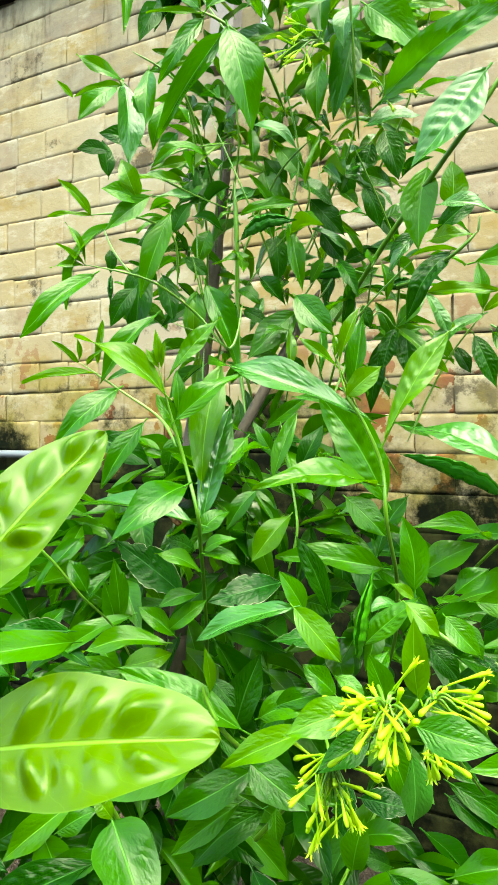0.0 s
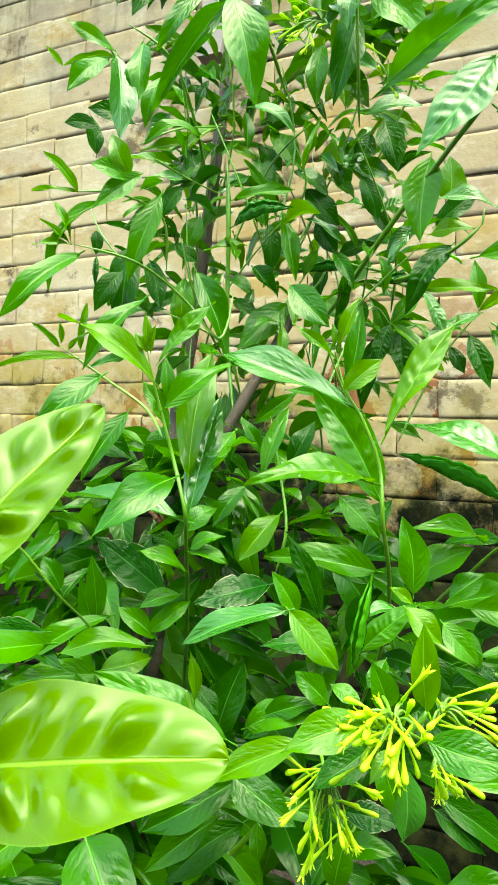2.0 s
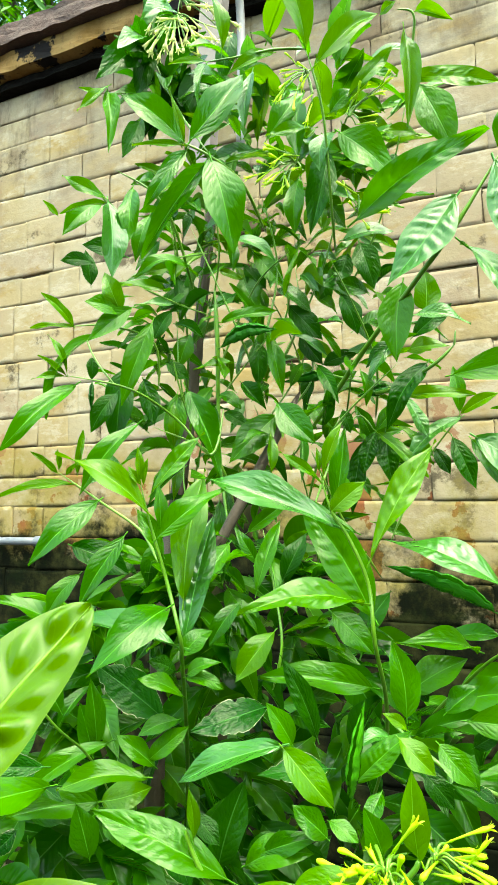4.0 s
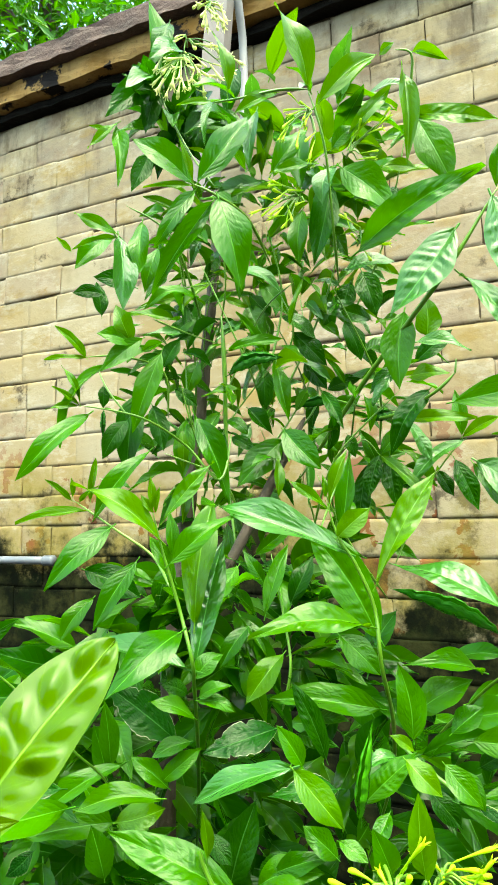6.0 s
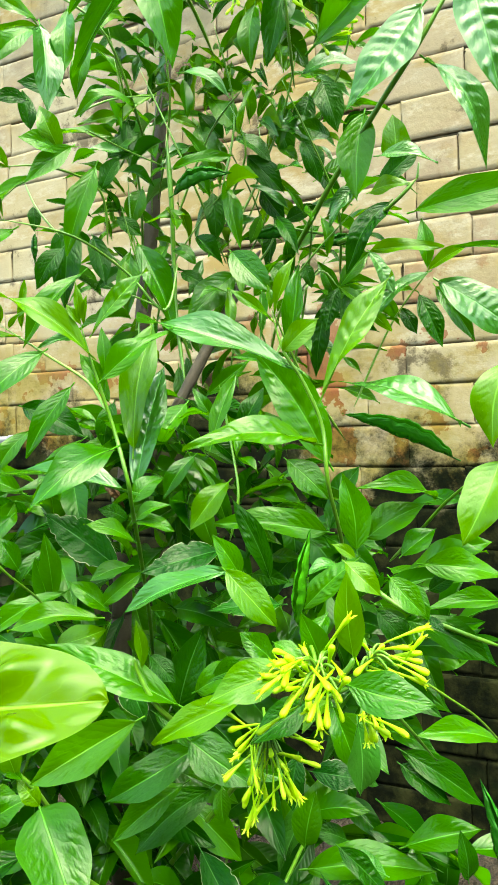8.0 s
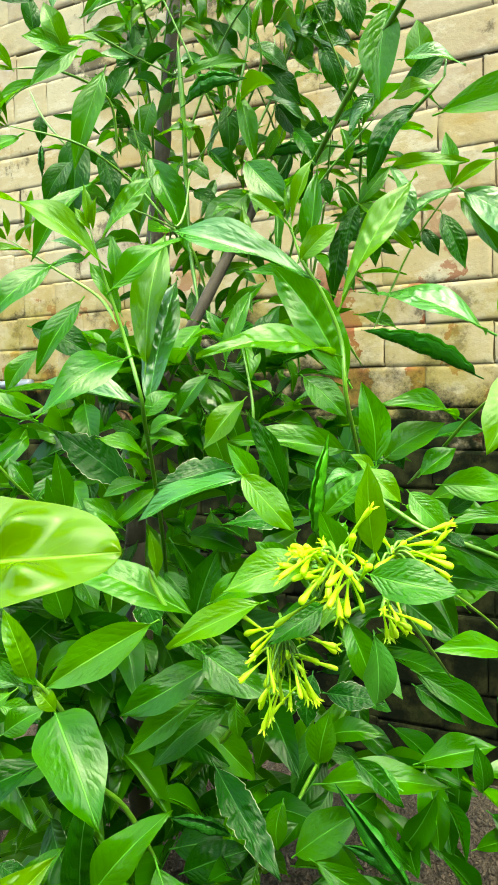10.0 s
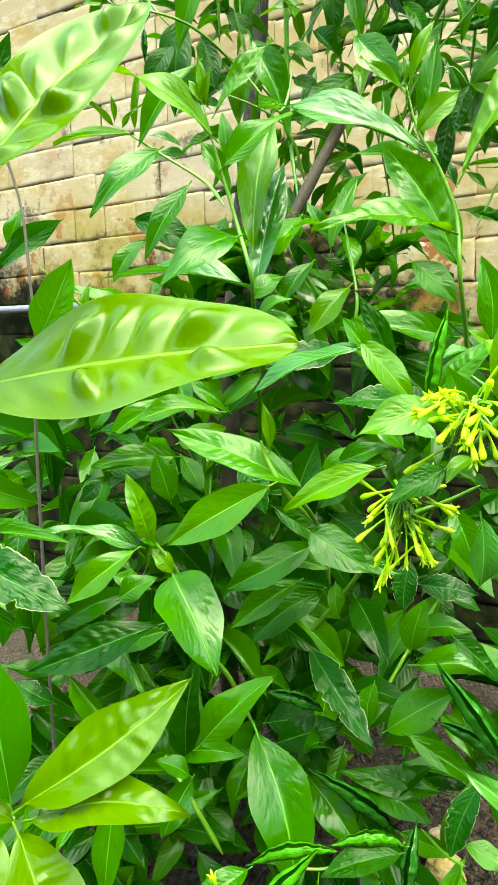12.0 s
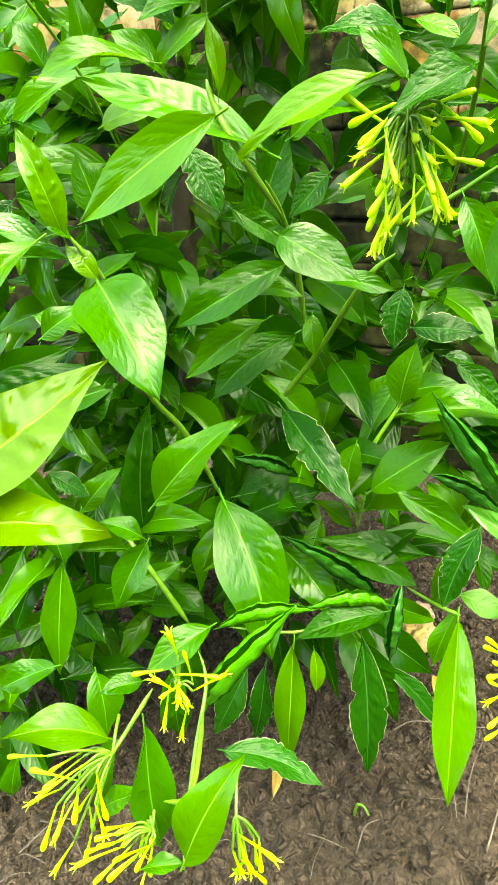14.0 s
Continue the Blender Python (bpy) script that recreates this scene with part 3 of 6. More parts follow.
stalk("stem", .0024, .0014, [(0.0620, 0.6000, 1.0547), (0.0386, 0.5500, 1.0758), (0.0118, 0.5100, 1.0765), (-0.0096, 0.5050, 1.0850)])
stalk("stem", .003, .002, [(0.1619, 0.6800, 0.9157), (0.1880, 0.6400, 0.9143), (0.2097, 0.5800, 0.9242), (0.2260, 0.5700, 0.9403)])
stalk("stem", .0026, .0014, [(0.2045, 0.6000, 0.6195), (0.2236, 0.5800, 0.6463), (0.2361, 0.5400, 0.6779), (0.2445, 0.4750, 0.7077)])
stalk("stem", .0030, .0024, [(0.1588, 0.5700, 0.6242), (0.1920, 0.5400, 0.5980), (0.2289, 0.5200, 0.5830), (0.2719, 0.5200, 0.5660)])
stalk("stem", .0012, .001, [(0.1617, 0.4000, 0.5941), (0.1913, 0.4200, 0.5707), (0.2205, 0.4500, 0.5448), (0.2522, 0.4800, 0.5092)])
stalk("stem", .0022, .0012, [(0.0662, 0.6000, 0.6416), (0.0744, 0.6000, 0.6799), (0.0693, 0.6200, 0.7268), (0.0608, 0.6400, 0.7782)])
stalk("stem", .0028, .0018, [(0.0343, 0.5000, 0.5227), (0.0146, 0.4700, 0.5529), (0.0021, 0.4700, 0.5754), (-0.0012, 0.4700, 0.5873)])
stalk("stem", .0035, .002, [(0.0528, 0.6000, 0.4377), (0.0454, 0.5700, 0.4868), (0.0349, 0.5200, 0.5212), (0.0255, 0.4900, 0.5418)])
stalk("stem", .0034, .002, [(-0.0129, 0.5800, 0.3070), (-0.0339, 0.5500, 0.3755), (-0.0530, 0.5200, 0.4197), (-0.0589, 0.4700, 0.4929), (-0.0763, 0.4550, 0.5271)])
stalk("stem", .0034, .002, [(-0.0389, 0.5200, 0.2347), (-0.0656, 0.5200, 0.2879), (-0.0876, 0.5400, 0.3094)])
stalk("stem", .003, .0008, [(-0.0245, 0.3400, 0.2263), (-0.0237, 0.4000, 0.2354), (-0.0191, 0.4400, 0.2525), (-0.0255, 0.4600, 0.2621)])
stalk("stem", .002, .0012, [(-0.0412, 0.3900, 0.2963), (-0.0571, 0.3750, 0.2766), (-0.0610, 0.3650, 0.2760)])
stalk("stem", .0024, .0014, [(-0.0195, 0.4200, 0.2496), (-0.0200, 0.3600, 0.2573), (-0.0352, 0.3600, 0.2493)])
stalk("stem", .003, .002, [(0.1075, 0.5600, 0.5106), (0.1362, 0.5400, 0.5274), (0.1573, 0.5200, 0.5453)])
stalk("stem", .0026, .002, [(0.0978, 0.6000, 0.3266), (0.1529, 0.7000, 0.3476), (0.1816, 0.7400, 0.3675)])
stalk("stem", .003, .002, [(-0.1117, 0.3100, 0.4327), (-0.1416, 0.3400, 0.4394), (-0.1805, 0.3800, 0.4544)])
stalk("stem", .0016, .0012, [(-0.1467, 0.4800, 0.7030), (-0.1178, 0.5000, 0.6690), (-0.0984, 0.5200, 0.6365), (-0.0809, 0.5600, 0.6012), (-0.0641, 0.6000, 0.5457)])
stalk("stem", .0024, .0016, [(0.1067, 0.3600, 0.6020), (0.1168, 0.3550, 0.6153), (0.1191, 0.3550, 0.6203)])
stalk("stem", .002, .0012, [(0.2257, 0.5500, 0.4695), (0.1618, 0.4500, 0.5552), (0.1196, 0.3600, 0.6034), (0.0991, 0.3400, 0.6188)])
stalk("stem", .002, .0012, [(0.1078, 0.6600, 0.7884), (0.1358, 0.6800, 0.8525), (0.1653, 0.7000, 0.8973), (0.1846, 0.7000, 0.8810)])
stalk("stem", .002, .0012, [(0.2073, 0.7400, 0.7616), (0.2501, 0.7400, 0.8504), (0.2851, 0.7200, 0.9022)])
stalk("stem", .0024, .0016, [(0.2051, 0.6600, 0.9179), (0.1645, 0.6900, 0.9330), (0.1198, 0.7200, 0.9520)])
stalk("stem", .002, .0012, [(0.0057, 0.7000, 1.1925), (-0.0281, 0.7200, 1.2536), (-0.0645, 0.7400, 1.3488), (-0.0511, 0.7400, 1.4186)])
stalk("stem", .002, .0014, [(0.0831, 0.7400, 0.9564), (0.1105, 0.7400, 1.0105), (0.1357, 0.7200, 1.0721), (0.1468, 0.7000, 1.1182)])
stalk("stem", .002, .0012, [(0.0176, 0.7400, 0.9566), (0.0569, 0.7200, 1.0448), (0.0901, 0.6600, 1.0616)])
stalk("stem", .0016, .001, [(-0.0707, 0.6600, 1.0331), (-0.0371, 0.6800, 1.0595), (0.0116, 0.7200, 1.0853)])
stalk("stem", .0016, .001, [(-0.0588, 0.6600, 1.0208), (-0.0253, 0.6900, 1.0151), (0.0114, 0.7200, 1.0113)])
stalk("stem", .0016, .001, [(-0.0805, 0.6400, 0.9151), (-0.1024, 0.6500, 0.9432), (-0.1164, 0.6600, 0.9723)])
stalk("stem", .0018, .001, [(-0.0756, 0.6500, 1.0570), (-0.0917, 0.6200, 1.0933), (-0.0983, 0.6100, 1.0921)])
stalk("stem", .0016, .001, [(0.2259, 0.5700, 0.9393), (0.2277, 0.5700, 0.9535)])
stalk("stem", .002, .0012, [(0.1341, 0.4400, 0.3010), (0.1246, 0.4600, 0.2943), (0.1212, 0.5200, 0.2640)])
stalk("stem", .0024, .0014, [(0.0867, 0.5000, 0.2355), (0.0703, 0.5000, 0.2508), (0.0383, 0.5000, 0.2415), (-0.0098, 0.5000, 0.2476)])

# top shoot
leaf("g", (0.0119, 0.5030, 1.0716), (0.0308, 0.5030, 0.9905), 0.0363, 8, 0.12, "n")
leaf("g", (-0.0096, 0.5050, 1.0850), (-0.0586, 0.4950, 1.1185), 0.0280, -45, 0.15, "n")
leaf("g", (-0.0052, 0.5100, 1.0894), (0.0388, 0.5300, 1.1640), 0.0290, 29, 0.10, "n")
leaf("y", (-0.0084, 0.5000, 1.0822), (-0.0213, 0.4900, 1.1207), 0.0064, -19, 0.05, "n")
leaf("y", (-0.0073, 0.5050, 1.0826), (-0.0481, 0.4900, 1.0727), 0.0069, -53, 0.05, "n")
leaf("g", (-0.0073, 0.5050, 1.0786), (-0.0401, 0.5000, 1.0258), 0.0167, -32, 0.20, "n")
leaf("g", (0.0064, 0.5200, 1.0767), (-0.0450, 0.5300, 0.9991), 0.0214, -37, 0.10, "n")

# crown shoot
leaf("y", (0.0990, 0.5800, 1.2274), (0.0655, 0.5600, 1.3032), 0.0294, -24, 0.10, "n")
leaf("y", (0.1081, 0.5800, 1.2107), (0.1690, 0.5800, 1.2671), 0.0257, 42, 0.15, "n")
leaf("y", (0.0048, 0.6000, 1.2271), (-0.0292, 0.5800, 1.2081), 0.0090, -55, 0.05, "n")
leaf("y", (0.0200, 0.5700, 1.2130), (0.0052, 0.5600, 1.2719), 0.0155, 8, 0.20, "n")
leaf("p", (0.0501, 0.6000, 1.2185), (0.0410, 0.6000, 1.1593), 0.0172, 11, 0.10, "n")
leaf("p", (0.0066, 0.5900, 1.2169), (-0.0019, 0.5800, 1.1672), 0.0100, 5, 0.20, "n")
leaf("y", (0.0694, 0.5900, 1.2301), (0.0254, 0.5800, 1.1994), 0.0162, -41, 0.15, "n")
leaf("g", (0.0655, 0.6300, 1.1662), (0.1064, 0.6400, 1.2275), 0.0253, 29, 0.10, "n")
leaf("y", (0.1085, 0.6000, 1.1612), (0.0608, 0.5800, 1.1399), 0.0144, -39, 0.10, "n")

# high back shoot
leaf("d", (-0.0745, 0.7300, 1.3487), (-0.1209, 0.7000, 1.2773), 0.0403, -48, 0.10, "n")
leaf("d", (-0.0659, 0.7400, 1.3487), (-0.0777, 0.7300, 1.2763), 0.0308, -15, 0.10, "n")
leaf("d", (-0.0733, 0.7300, 1.2492), (-0.0925, 0.7200, 1.1957), 0.0258, -31, 0.10, "n")
leaf("g", (-0.1070, 0.7000, 1.2654), (-0.1003, 0.6800, 1.1802), 0.0199, -19, 0.10, "n")
leaf("y", (-0.1052, 0.7000, 1.2704), (-0.1356, 0.6800, 1.2257), 0.0119, -33, 0.10, "n")
leaf("y", (-0.1140, 0.7000, 1.2568), (-0.1366, 0.6900, 1.2597), 0.0090, -59, 0.10, "n")
leaf("p", (-0.0333, 0.7100, 1.3691), (-0.0698, 0.6800, 1.3351), 0.0305, -38, 0.20, "n")
leaf("p", (-0.0680, 0.7100, 1.3381), (-0.0948, 0.6800, 1.2994), 0.0258, -27, 0.20, "n")
leaf("d", (0.0082, 0.7800, 1.3507), (-0.0305, 0.7600, 1.2606), 0.0468, -32, 0.10, "n")
leaf("d", (0.0192, 0.7800, 1.3437), (0.0360, 0.7700, 1.2598), 0.0398, 12, 0.10, "n")
leaf("d", (-0.0313, 0.7900, 1.3637), (-0.0526, 0.7700, 1.2757), 0.0341, -19, 0.10, "n")
leaf("d", (-0.0513, 0.7400, 1.4344), (-0.0693, 0.7200, 1.3562), 0.0288, -18, 0.10, "n")
leaf("g", (-0.0524, 0.7600, 1.3638), (-0.0785, 0.7400, 1.4655), 0.0363, 1, 0.10, "n")
leaf("d", (0.0347, 0.8000, 1.4199), (0.0192, 0.8000, 1.3453), 0.0307, -13, 0.10, "n")

# right top shoot
leaf("y", (0.2084, 0.5900, 1.2777), (0.2378, 0.5700, 1.2530), 0.0203, 66, 0.25, "f")
leaf("y", (0.1992, 0.6000, 1.2690), (0.1974, 0.5900, 1.1573), 0.0211, 1, 0.08, "n")
leaf("y", (0.1444, 0.6100, 1.2011), (0.1867, 0.6000, 1.2467), 0.0184, 43, 0.10, "n")
leaf("y", (0.1738, 0.5900, 1.2733), (0.1864, 0.5800, 1.2798), 0.0108, 76, 0.10, "n")
leaf("g", (0.1346, 0.6100, 1.1638), (0.1869, 0.6000, 1.1099), 0.0411, 45, 0.10, "n")
leaf("g", (0.1283, 0.6200, 1.1898), (0.1516, 0.6100, 1.2099), 0.0201, 49, 0.20, "n")
leaf("p", (0.1300, 0.6200, 1.1685), (0.1157, 0.6100, 1.1217), 0.0281, 17, 0.20, "n")
leaf("y", (0.2044, 0.6000, 1.2144), (0.2811, 0.5600, 1.1833), 0.0243, 53, 0.12, "u")
leaf("g", (0.2193, 0.6200, 1.2233), (0.2487, 0.6100, 1.1472), 0.0433, 38, 0.10, "n")
leaf("g", (0.1504, 0.6200, 1.0769), (0.2434, 0.5200, 1.1145), 0.0387, 68, 0.10, "u")
leaf("p", (0.2255, 0.5500, 1.0691), (0.1654, 0.5600, 0.9890), 0.0500, -7, 0.10, "u")
leaf("d", (0.1323, 0.6600, 1.1712), (0.1123, 0.6600, 1.0807), 0.0346, -3, 0.10, "n")
leaf("g", (0.1040, 0.6800, 1.1539), (0.0989, 0.6800, 1.0892), 0.0254, 9, 0.10, "n")
leaf("p", (0.1461, 0.6600, 1.0758), (0.1974, 0.6500, 1.0819), 0.0298, 20, 0.20, "n")
leaf("y", (0.2147, 0.6100, 1.1622), (0.1718, 0.6000, 1.1583), 0.0153, -50, 0.10, "n")
leaf("d", (0.1980, 0.6400, 1.1606), (0.1909, 0.6400, 1.1338), 0.0161, 3, 0.10, "n")

# right stem
leaf("g", (0.2624, 0.5400, 1.1038), (0.2641, 0.5300, 1.1462), 0.0140, -37, 0.10, "n")
leaf("g", (0.1904, 0.6000, 1.0078), (0.1805, 0.5900, 0.9281), 0.0367, 21, 0.08, "n")
leaf("y", (0.2567, 0.7400, 1.0285), (0.2556, 0.7400, 1.0774), 0.0355, -10, 0.05, "b")
leaf("p", (0.2145, 0.6500, 0.9930), (0.2657, 0.6300, 0.9788), 0.0242, 16, 0.15, "n")
leaf("d", (0.2284, 0.7000, 0.9847), (0.2695, 0.6900, 1.0200), 0.0260, 36, 0.10, "n")
leaf("y", (0.2006, 0.6300, 0.9508), (0.2319, 0.6000, 0.9479), 0.0202, 40, 0.20, "n")
leaf("d", (0.2109, 0.6000, 0.9303), (0.1716, 0.6000, 0.8688), 0.0261, -7, 0.30, "u")
leaf("d", (0.1953, 0.6600, 0.9691), (0.1675, 0.6600, 0.9402), 0.0195, -17, 0.10, "n")
leaf("g", (0.1801, 0.7000, 1.0343), (0.1448, 0.7000, 1.0460), 0.0231, -53, 0.10, "n")
leaf("p", (0.1838, 0.6400, 0.9533), (0.1654, 0.6400, 0.9230), 0.0158, 6, 0.10, "n")
leaf("g", (0.1615, 0.6600, 0.9378), (0.1667, 0.6600, 0.9003), 0.0174, 4, 0.30, "f")
leaf("d", (0.1463, 0.6800, 0.9005), (0.1545, 0.6800, 0.8763), 0.0159, 26, 0.10, "n")
leaf("d", (0.1985, 0.6800, 0.9217), (0.1576, 0.6600, 0.9104), 0.0202, -19, 0.10, "r")

# right wall shoot
leaf("y", (0.2243, 0.7200, 0.9245), (0.2954, 0.7000, 0.9219), 0.0204, 34, 0.10, "n")
leaf("g", (0.2840, 0.7200, 0.9048), (0.2785, 0.7200, 0.9583), 0.0199, -14, 0.10, "n")
leaf("y", (0.2852, 0.7200, 0.9035), (0.3234, 0.7000, 0.9244), 0.0175, 29, 0.10, "n")
leaf("d", (0.2748, 0.7200, 0.8779), (0.2957, 0.7100, 0.8193), 0.0260, 26, 0.10, "u")
leaf("p", (0.2813, 0.7100, 0.8982), (0.2181, 0.7000, 0.8524), 0.0260, 1, 0.15, "u")
leaf("p", (0.2201, 0.7100, 0.9201), (0.2427, 0.7000, 0.8733), 0.0212, 9, 0.10, "u")
leaf("d", (0.2614, 0.7400, 0.8672), (0.2748, 0.7300, 0.8367), 0.0187, 26, 0.10, "n")
leaf("d", (0.1846, 0.7000, 0.8810), (0.1684, 0.6900, 0.8327), 0.0214, 7, 0.10, "u")
leaf("y", (0.1846, 0.6900, 0.8786), (0.2280, 0.6600, 0.8294), 0.0170, 24, 0.10, "n")
leaf("g", (0.1858, 0.7000, 0.8810), (0.2172, 0.7000, 0.9171), 0.0210, 15, 0.10, "n")
leaf("d", (0.1792, 0.7400, 0.8729), (0.1662, 0.7400, 0.7934), 0.0248, 9, 0.10, "u")
leaf("d", (0.2008, 0.7200, 0.8834), (0.2047, 0.7100, 0.8237), 0.0279, 9, 0.10, "u")
leaf("g", (0.1865, 0.7200, 0.8758), (0.1674, 0.7200, 0.9130), 0.0202, -26, 0.10, "n")

# centre back
leaf("g", (0.0740, 0.6300, 0.8976), (0.1080, 0.6100, 0.8564), 0.0320, 34, 0.08, "n")
leaf("g", (0.0805, 0.7200, 0.9005), (0.0293, 0.7000, 0.8464), 0.0385, -24, 0.10, "n")
leaf("d", (0.0207, 0.6700, 0.9627), (0.0770, 0.6500, 0.9767), 0.0244, 36, 0.15, "r")
leaf("g", (0.0209, 0.6800, 0.9931), (0.0801, 0.6800, 1.0057), 0.0178, 33, 0.15, "n")
leaf("g", (0.0715, 0.7000, 0.9886), (0.0855, 0.6900, 0.9158), 0.0200, 10, 0.10, "n")
leaf("d", (0.0594, 0.7200, 0.9849), (0.0619, 0.7200, 0.9327), 0.0246, -2, 0.10, "n")
leaf("d", (0.1559, 0.7500, 0.9503), (0.0894, 0.7400, 0.9417), 0.0168, -33, 0.10, "r")
leaf("d", (-0.0276, 0.6800, 0.9900), (0.0035, 0.6700, 0.9718), 0.0172, 33, 0.20, "f")
leaf("d", (-0.0260, 0.7000, 1.0475), (-0.0259, 0.7000, 1.0208), 0.0130, -18, 0.10, "n")
leaf("d", (-0.0165, 0.7000, 1.0182), (-0.0370, 0.7000, 1.0092), 0.0110, -43, 0.10, "n")
leaf("g", (-0.0141, 0.6600, 1.0450), (-0.0671, 0.6500, 1.0277), 0.0183, -26, 0.30, "n")
leaf("g", (-0.0267, 0.7200, 0.9233), (-0.0289, 0.7100, 0.8549), 0.0266, 4, 0.10, "n")
leaf("g", (-0.0153, 0.6800, 0.9223), (0.0212, 0.6700, 0.8275), 0.0288, 4, 0.10, "n")
leaf("d", (-0.0362, 0.7200, 1.0446), (-0.0176, 0.7200, 1.0581), 0.0143, 45, 0.10, "n")
leaf("g", (0.0584, 0.7400, 1.0935), (0.0917, 0.7300, 1.0483), 0.0283, 31, 0.10, "n")
leaf("g", (0.0454, 0.7600, 1.0728), (0.0649, 0.7500, 1.0272), 0.0313, 19, 0.10, "n")
leaf("p", (0.0846, 0.7400, 1.0517), (0.1228, 0.7300, 1.0211), 0.0275, 16, 0.20, "n")
leaf("y", (0.0825, 0.6400, 1.0084), (0.0980, 0.6400, 1.0586), 0.0074, 2, 0.10, "n")
leaf("d", (0.0976, 0.7400, 1.0311), (0.1351, 0.7300, 0.9875), 0.0300, 39, 0.10, "n")
leaf("p", (0.0302, 0.6600, 1.0740), (0.0770, 0.6500, 1.0453), 0.0189, 17, 0.20, "n")
leaf("g", (0.0187, 0.7000, 0.9197), (0.0416, 0.6900, 0.9025), 0.0183, 20, 0.20, "n")
leaf("d", (0.0422, 0.7000, 0.9327), (0.0683, 0.6900, 0.9011), 0.0260, 24, 0.20, "f")
leaf("d", (0.0238, 0.7400, 0.9070), (0.0524, 0.7300, 0.8892), 0.0184, 27, 0.10, "n")
leaf("p", (0.1743, 0.7200, 1.0451), (0.1207, 0.7100, 1.0495), 0.0339, -35, 0.10, "n")
leaf("d", (0.1507, 0.7000, 1.0316), (0.1683, 0.7000, 0.9860), 0.0256, 32, 0.10, "n")
leaf("d", (0.1718, 0.7000, 1.0914), (0.1855, 0.6900, 1.0348), 0.0334, 23, 0.10, "n")
leaf("d", (0.1625, 0.7200, 1.0859), (0.1481, 0.7200, 1.0450), 0.0266, -11, 0.10, "n")
leaf("d", (0.1127, 0.7600, 1.0023), (0.1391, 0.7600, 0.9676), 0.0270, 39, 0.10, "n")
leaf("d", (-0.0395, 0.7200, 0.9588), (-0.0141, 0.7200, 0.9394), 0.0198, 34, 0.10, "n")
leaf("g", (0.1384, 0.7400, 0.9296), (0.1733, 0.7300, 0.9541), 0.0272, 32, 0.10, "n")
leaf("d", (0.1375, 0.7500, 0.9653), (0.1762, 0.7400, 0.9778), 0.0220, 40, 0.10, "n")
leaf("g", (0.1184, 0.7400, 0.9165), (0.1454, 0.7300, 0.8888), 0.0248, 35, 0.10, "n")
leaf("y", (0.0181, 0.7400, 1.0724), (0.0447, 0.7400, 1.0620), 0.0118, 45, 0.10, "n")
leaf("g", (-0.0151, 0.7400, 0.9969), (-0.0280, 0.7400, 0.9567), 0.0262, -14, 0.10, "n")
leaf("d", (0.0727, 0.7600, 1.0586), (0.0456, 0.7600, 1.0871), 0.0244, -39, 0.10, "n")
leaf("d", (0.1284, 0.7600, 1.0874), (0.1478, 0.7600, 1.0374), 0.0307, 31, 0.10, "n")

# left cluster
leaf("p", (-0.0889, 0.6200, 1.0934), (-0.0815, 0.6100, 1.0123), 0.0322, -32, 0.10, "n")
leaf("g", (-0.0669, 0.6300, 1.1129), (-0.0687, 0.6200, 1.0509), 0.0235, 4, 0.10, "n")
leaf("y", (-0.0895, 0.6100, 1.0915), (-0.1260, 0.5900, 1.1022), 0.0164, -53, 0.10, "n")
leaf("y", (-0.1281, 0.5900, 1.0629), (-0.1397, 0.5800, 1.0728), 0.0070, -55, 0.10, "n")
leaf("g", (-0.0993, 0.6400, 1.1016), (-0.1316, 0.6200, 1.0582), 0.0255, -38, 0.10, "n")
leaf("y", (-0.0917, 0.6200, 1.0916), (-0.1296, 0.6000, 1.0703), 0.0081, -39, 0.10, "n")
leaf("d", (-0.1111, 0.6600, 1.0478), (-0.1404, 0.6500, 1.0451), 0.0182, -50, 0.10, "n")
leaf("y", (-0.0748, 0.6200, 0.9837), (-0.0886, 0.6100, 1.0180), 0.0237, -16, 0.15, "n")
leaf("g", (-0.0748, 0.6200, 0.9826), (-0.1044, 0.6000, 0.9865), 0.0223, -48, 0.15, "n")
leaf("g", (-0.0650, 0.6300, 0.9775), (-0.0439, 0.6300, 0.9868), 0.0143, 48, 0.20, "f")
leaf("g", (-0.0639, 0.6200, 0.9872), (-0.1029, 0.6100, 0.9507), 0.0221, -38, 0.10, "n")
leaf("y", (-0.1161, 0.6100, 0.9656), (-0.1425, 0.5950, 0.9920), 0.0118, -36, 0.25, "n")
leaf("y", (-0.1161, 0.6100, 0.9651), (-0.1528, 0.6000, 0.9607), 0.0072, -34, 0.05, "n")
leaf("y", (-0.1190, 0.6000, 0.9169), (-0.1419, 0.5900, 0.9329), 0.0072, -30, 0.10, "n")
leaf("y", (-0.1190, 0.6000, 0.9158), (-0.1473, 0.5900, 0.9107), 0.0072, -35, 0.10, "n")
leaf("y", (-0.1180, 0.6000, 0.9179), (-0.1368, 0.6000, 0.9547), 0.0076, 0, 0.20, "n")
leaf("g", (-0.0984, 0.6200, 0.9599), (-0.1380, 0.6100, 0.8780), 0.0132, -8, 0.30, "n")
leaf("g", (-0.1099, 0.6000, 0.9083), (-0.1633, 0.5620, 0.8439), 0.0234, -25, 0.12, "n")
leaf("g", (-0.0476, 0.6450, 0.9806), (-0.0752, 0.6400, 0.8969), 0.0270, -17, 0.12, "n")
leaf("d", (-0.1083, 0.6600, 0.9490), (-0.1078, 0.6600, 0.9259), 0.0143, -24, 0.10, "n")
leaf("d", (-0.1072, 0.6600, 0.9242), (-0.1077, 0.6600, 0.8949), 0.0084, 3, 0.10, "r")
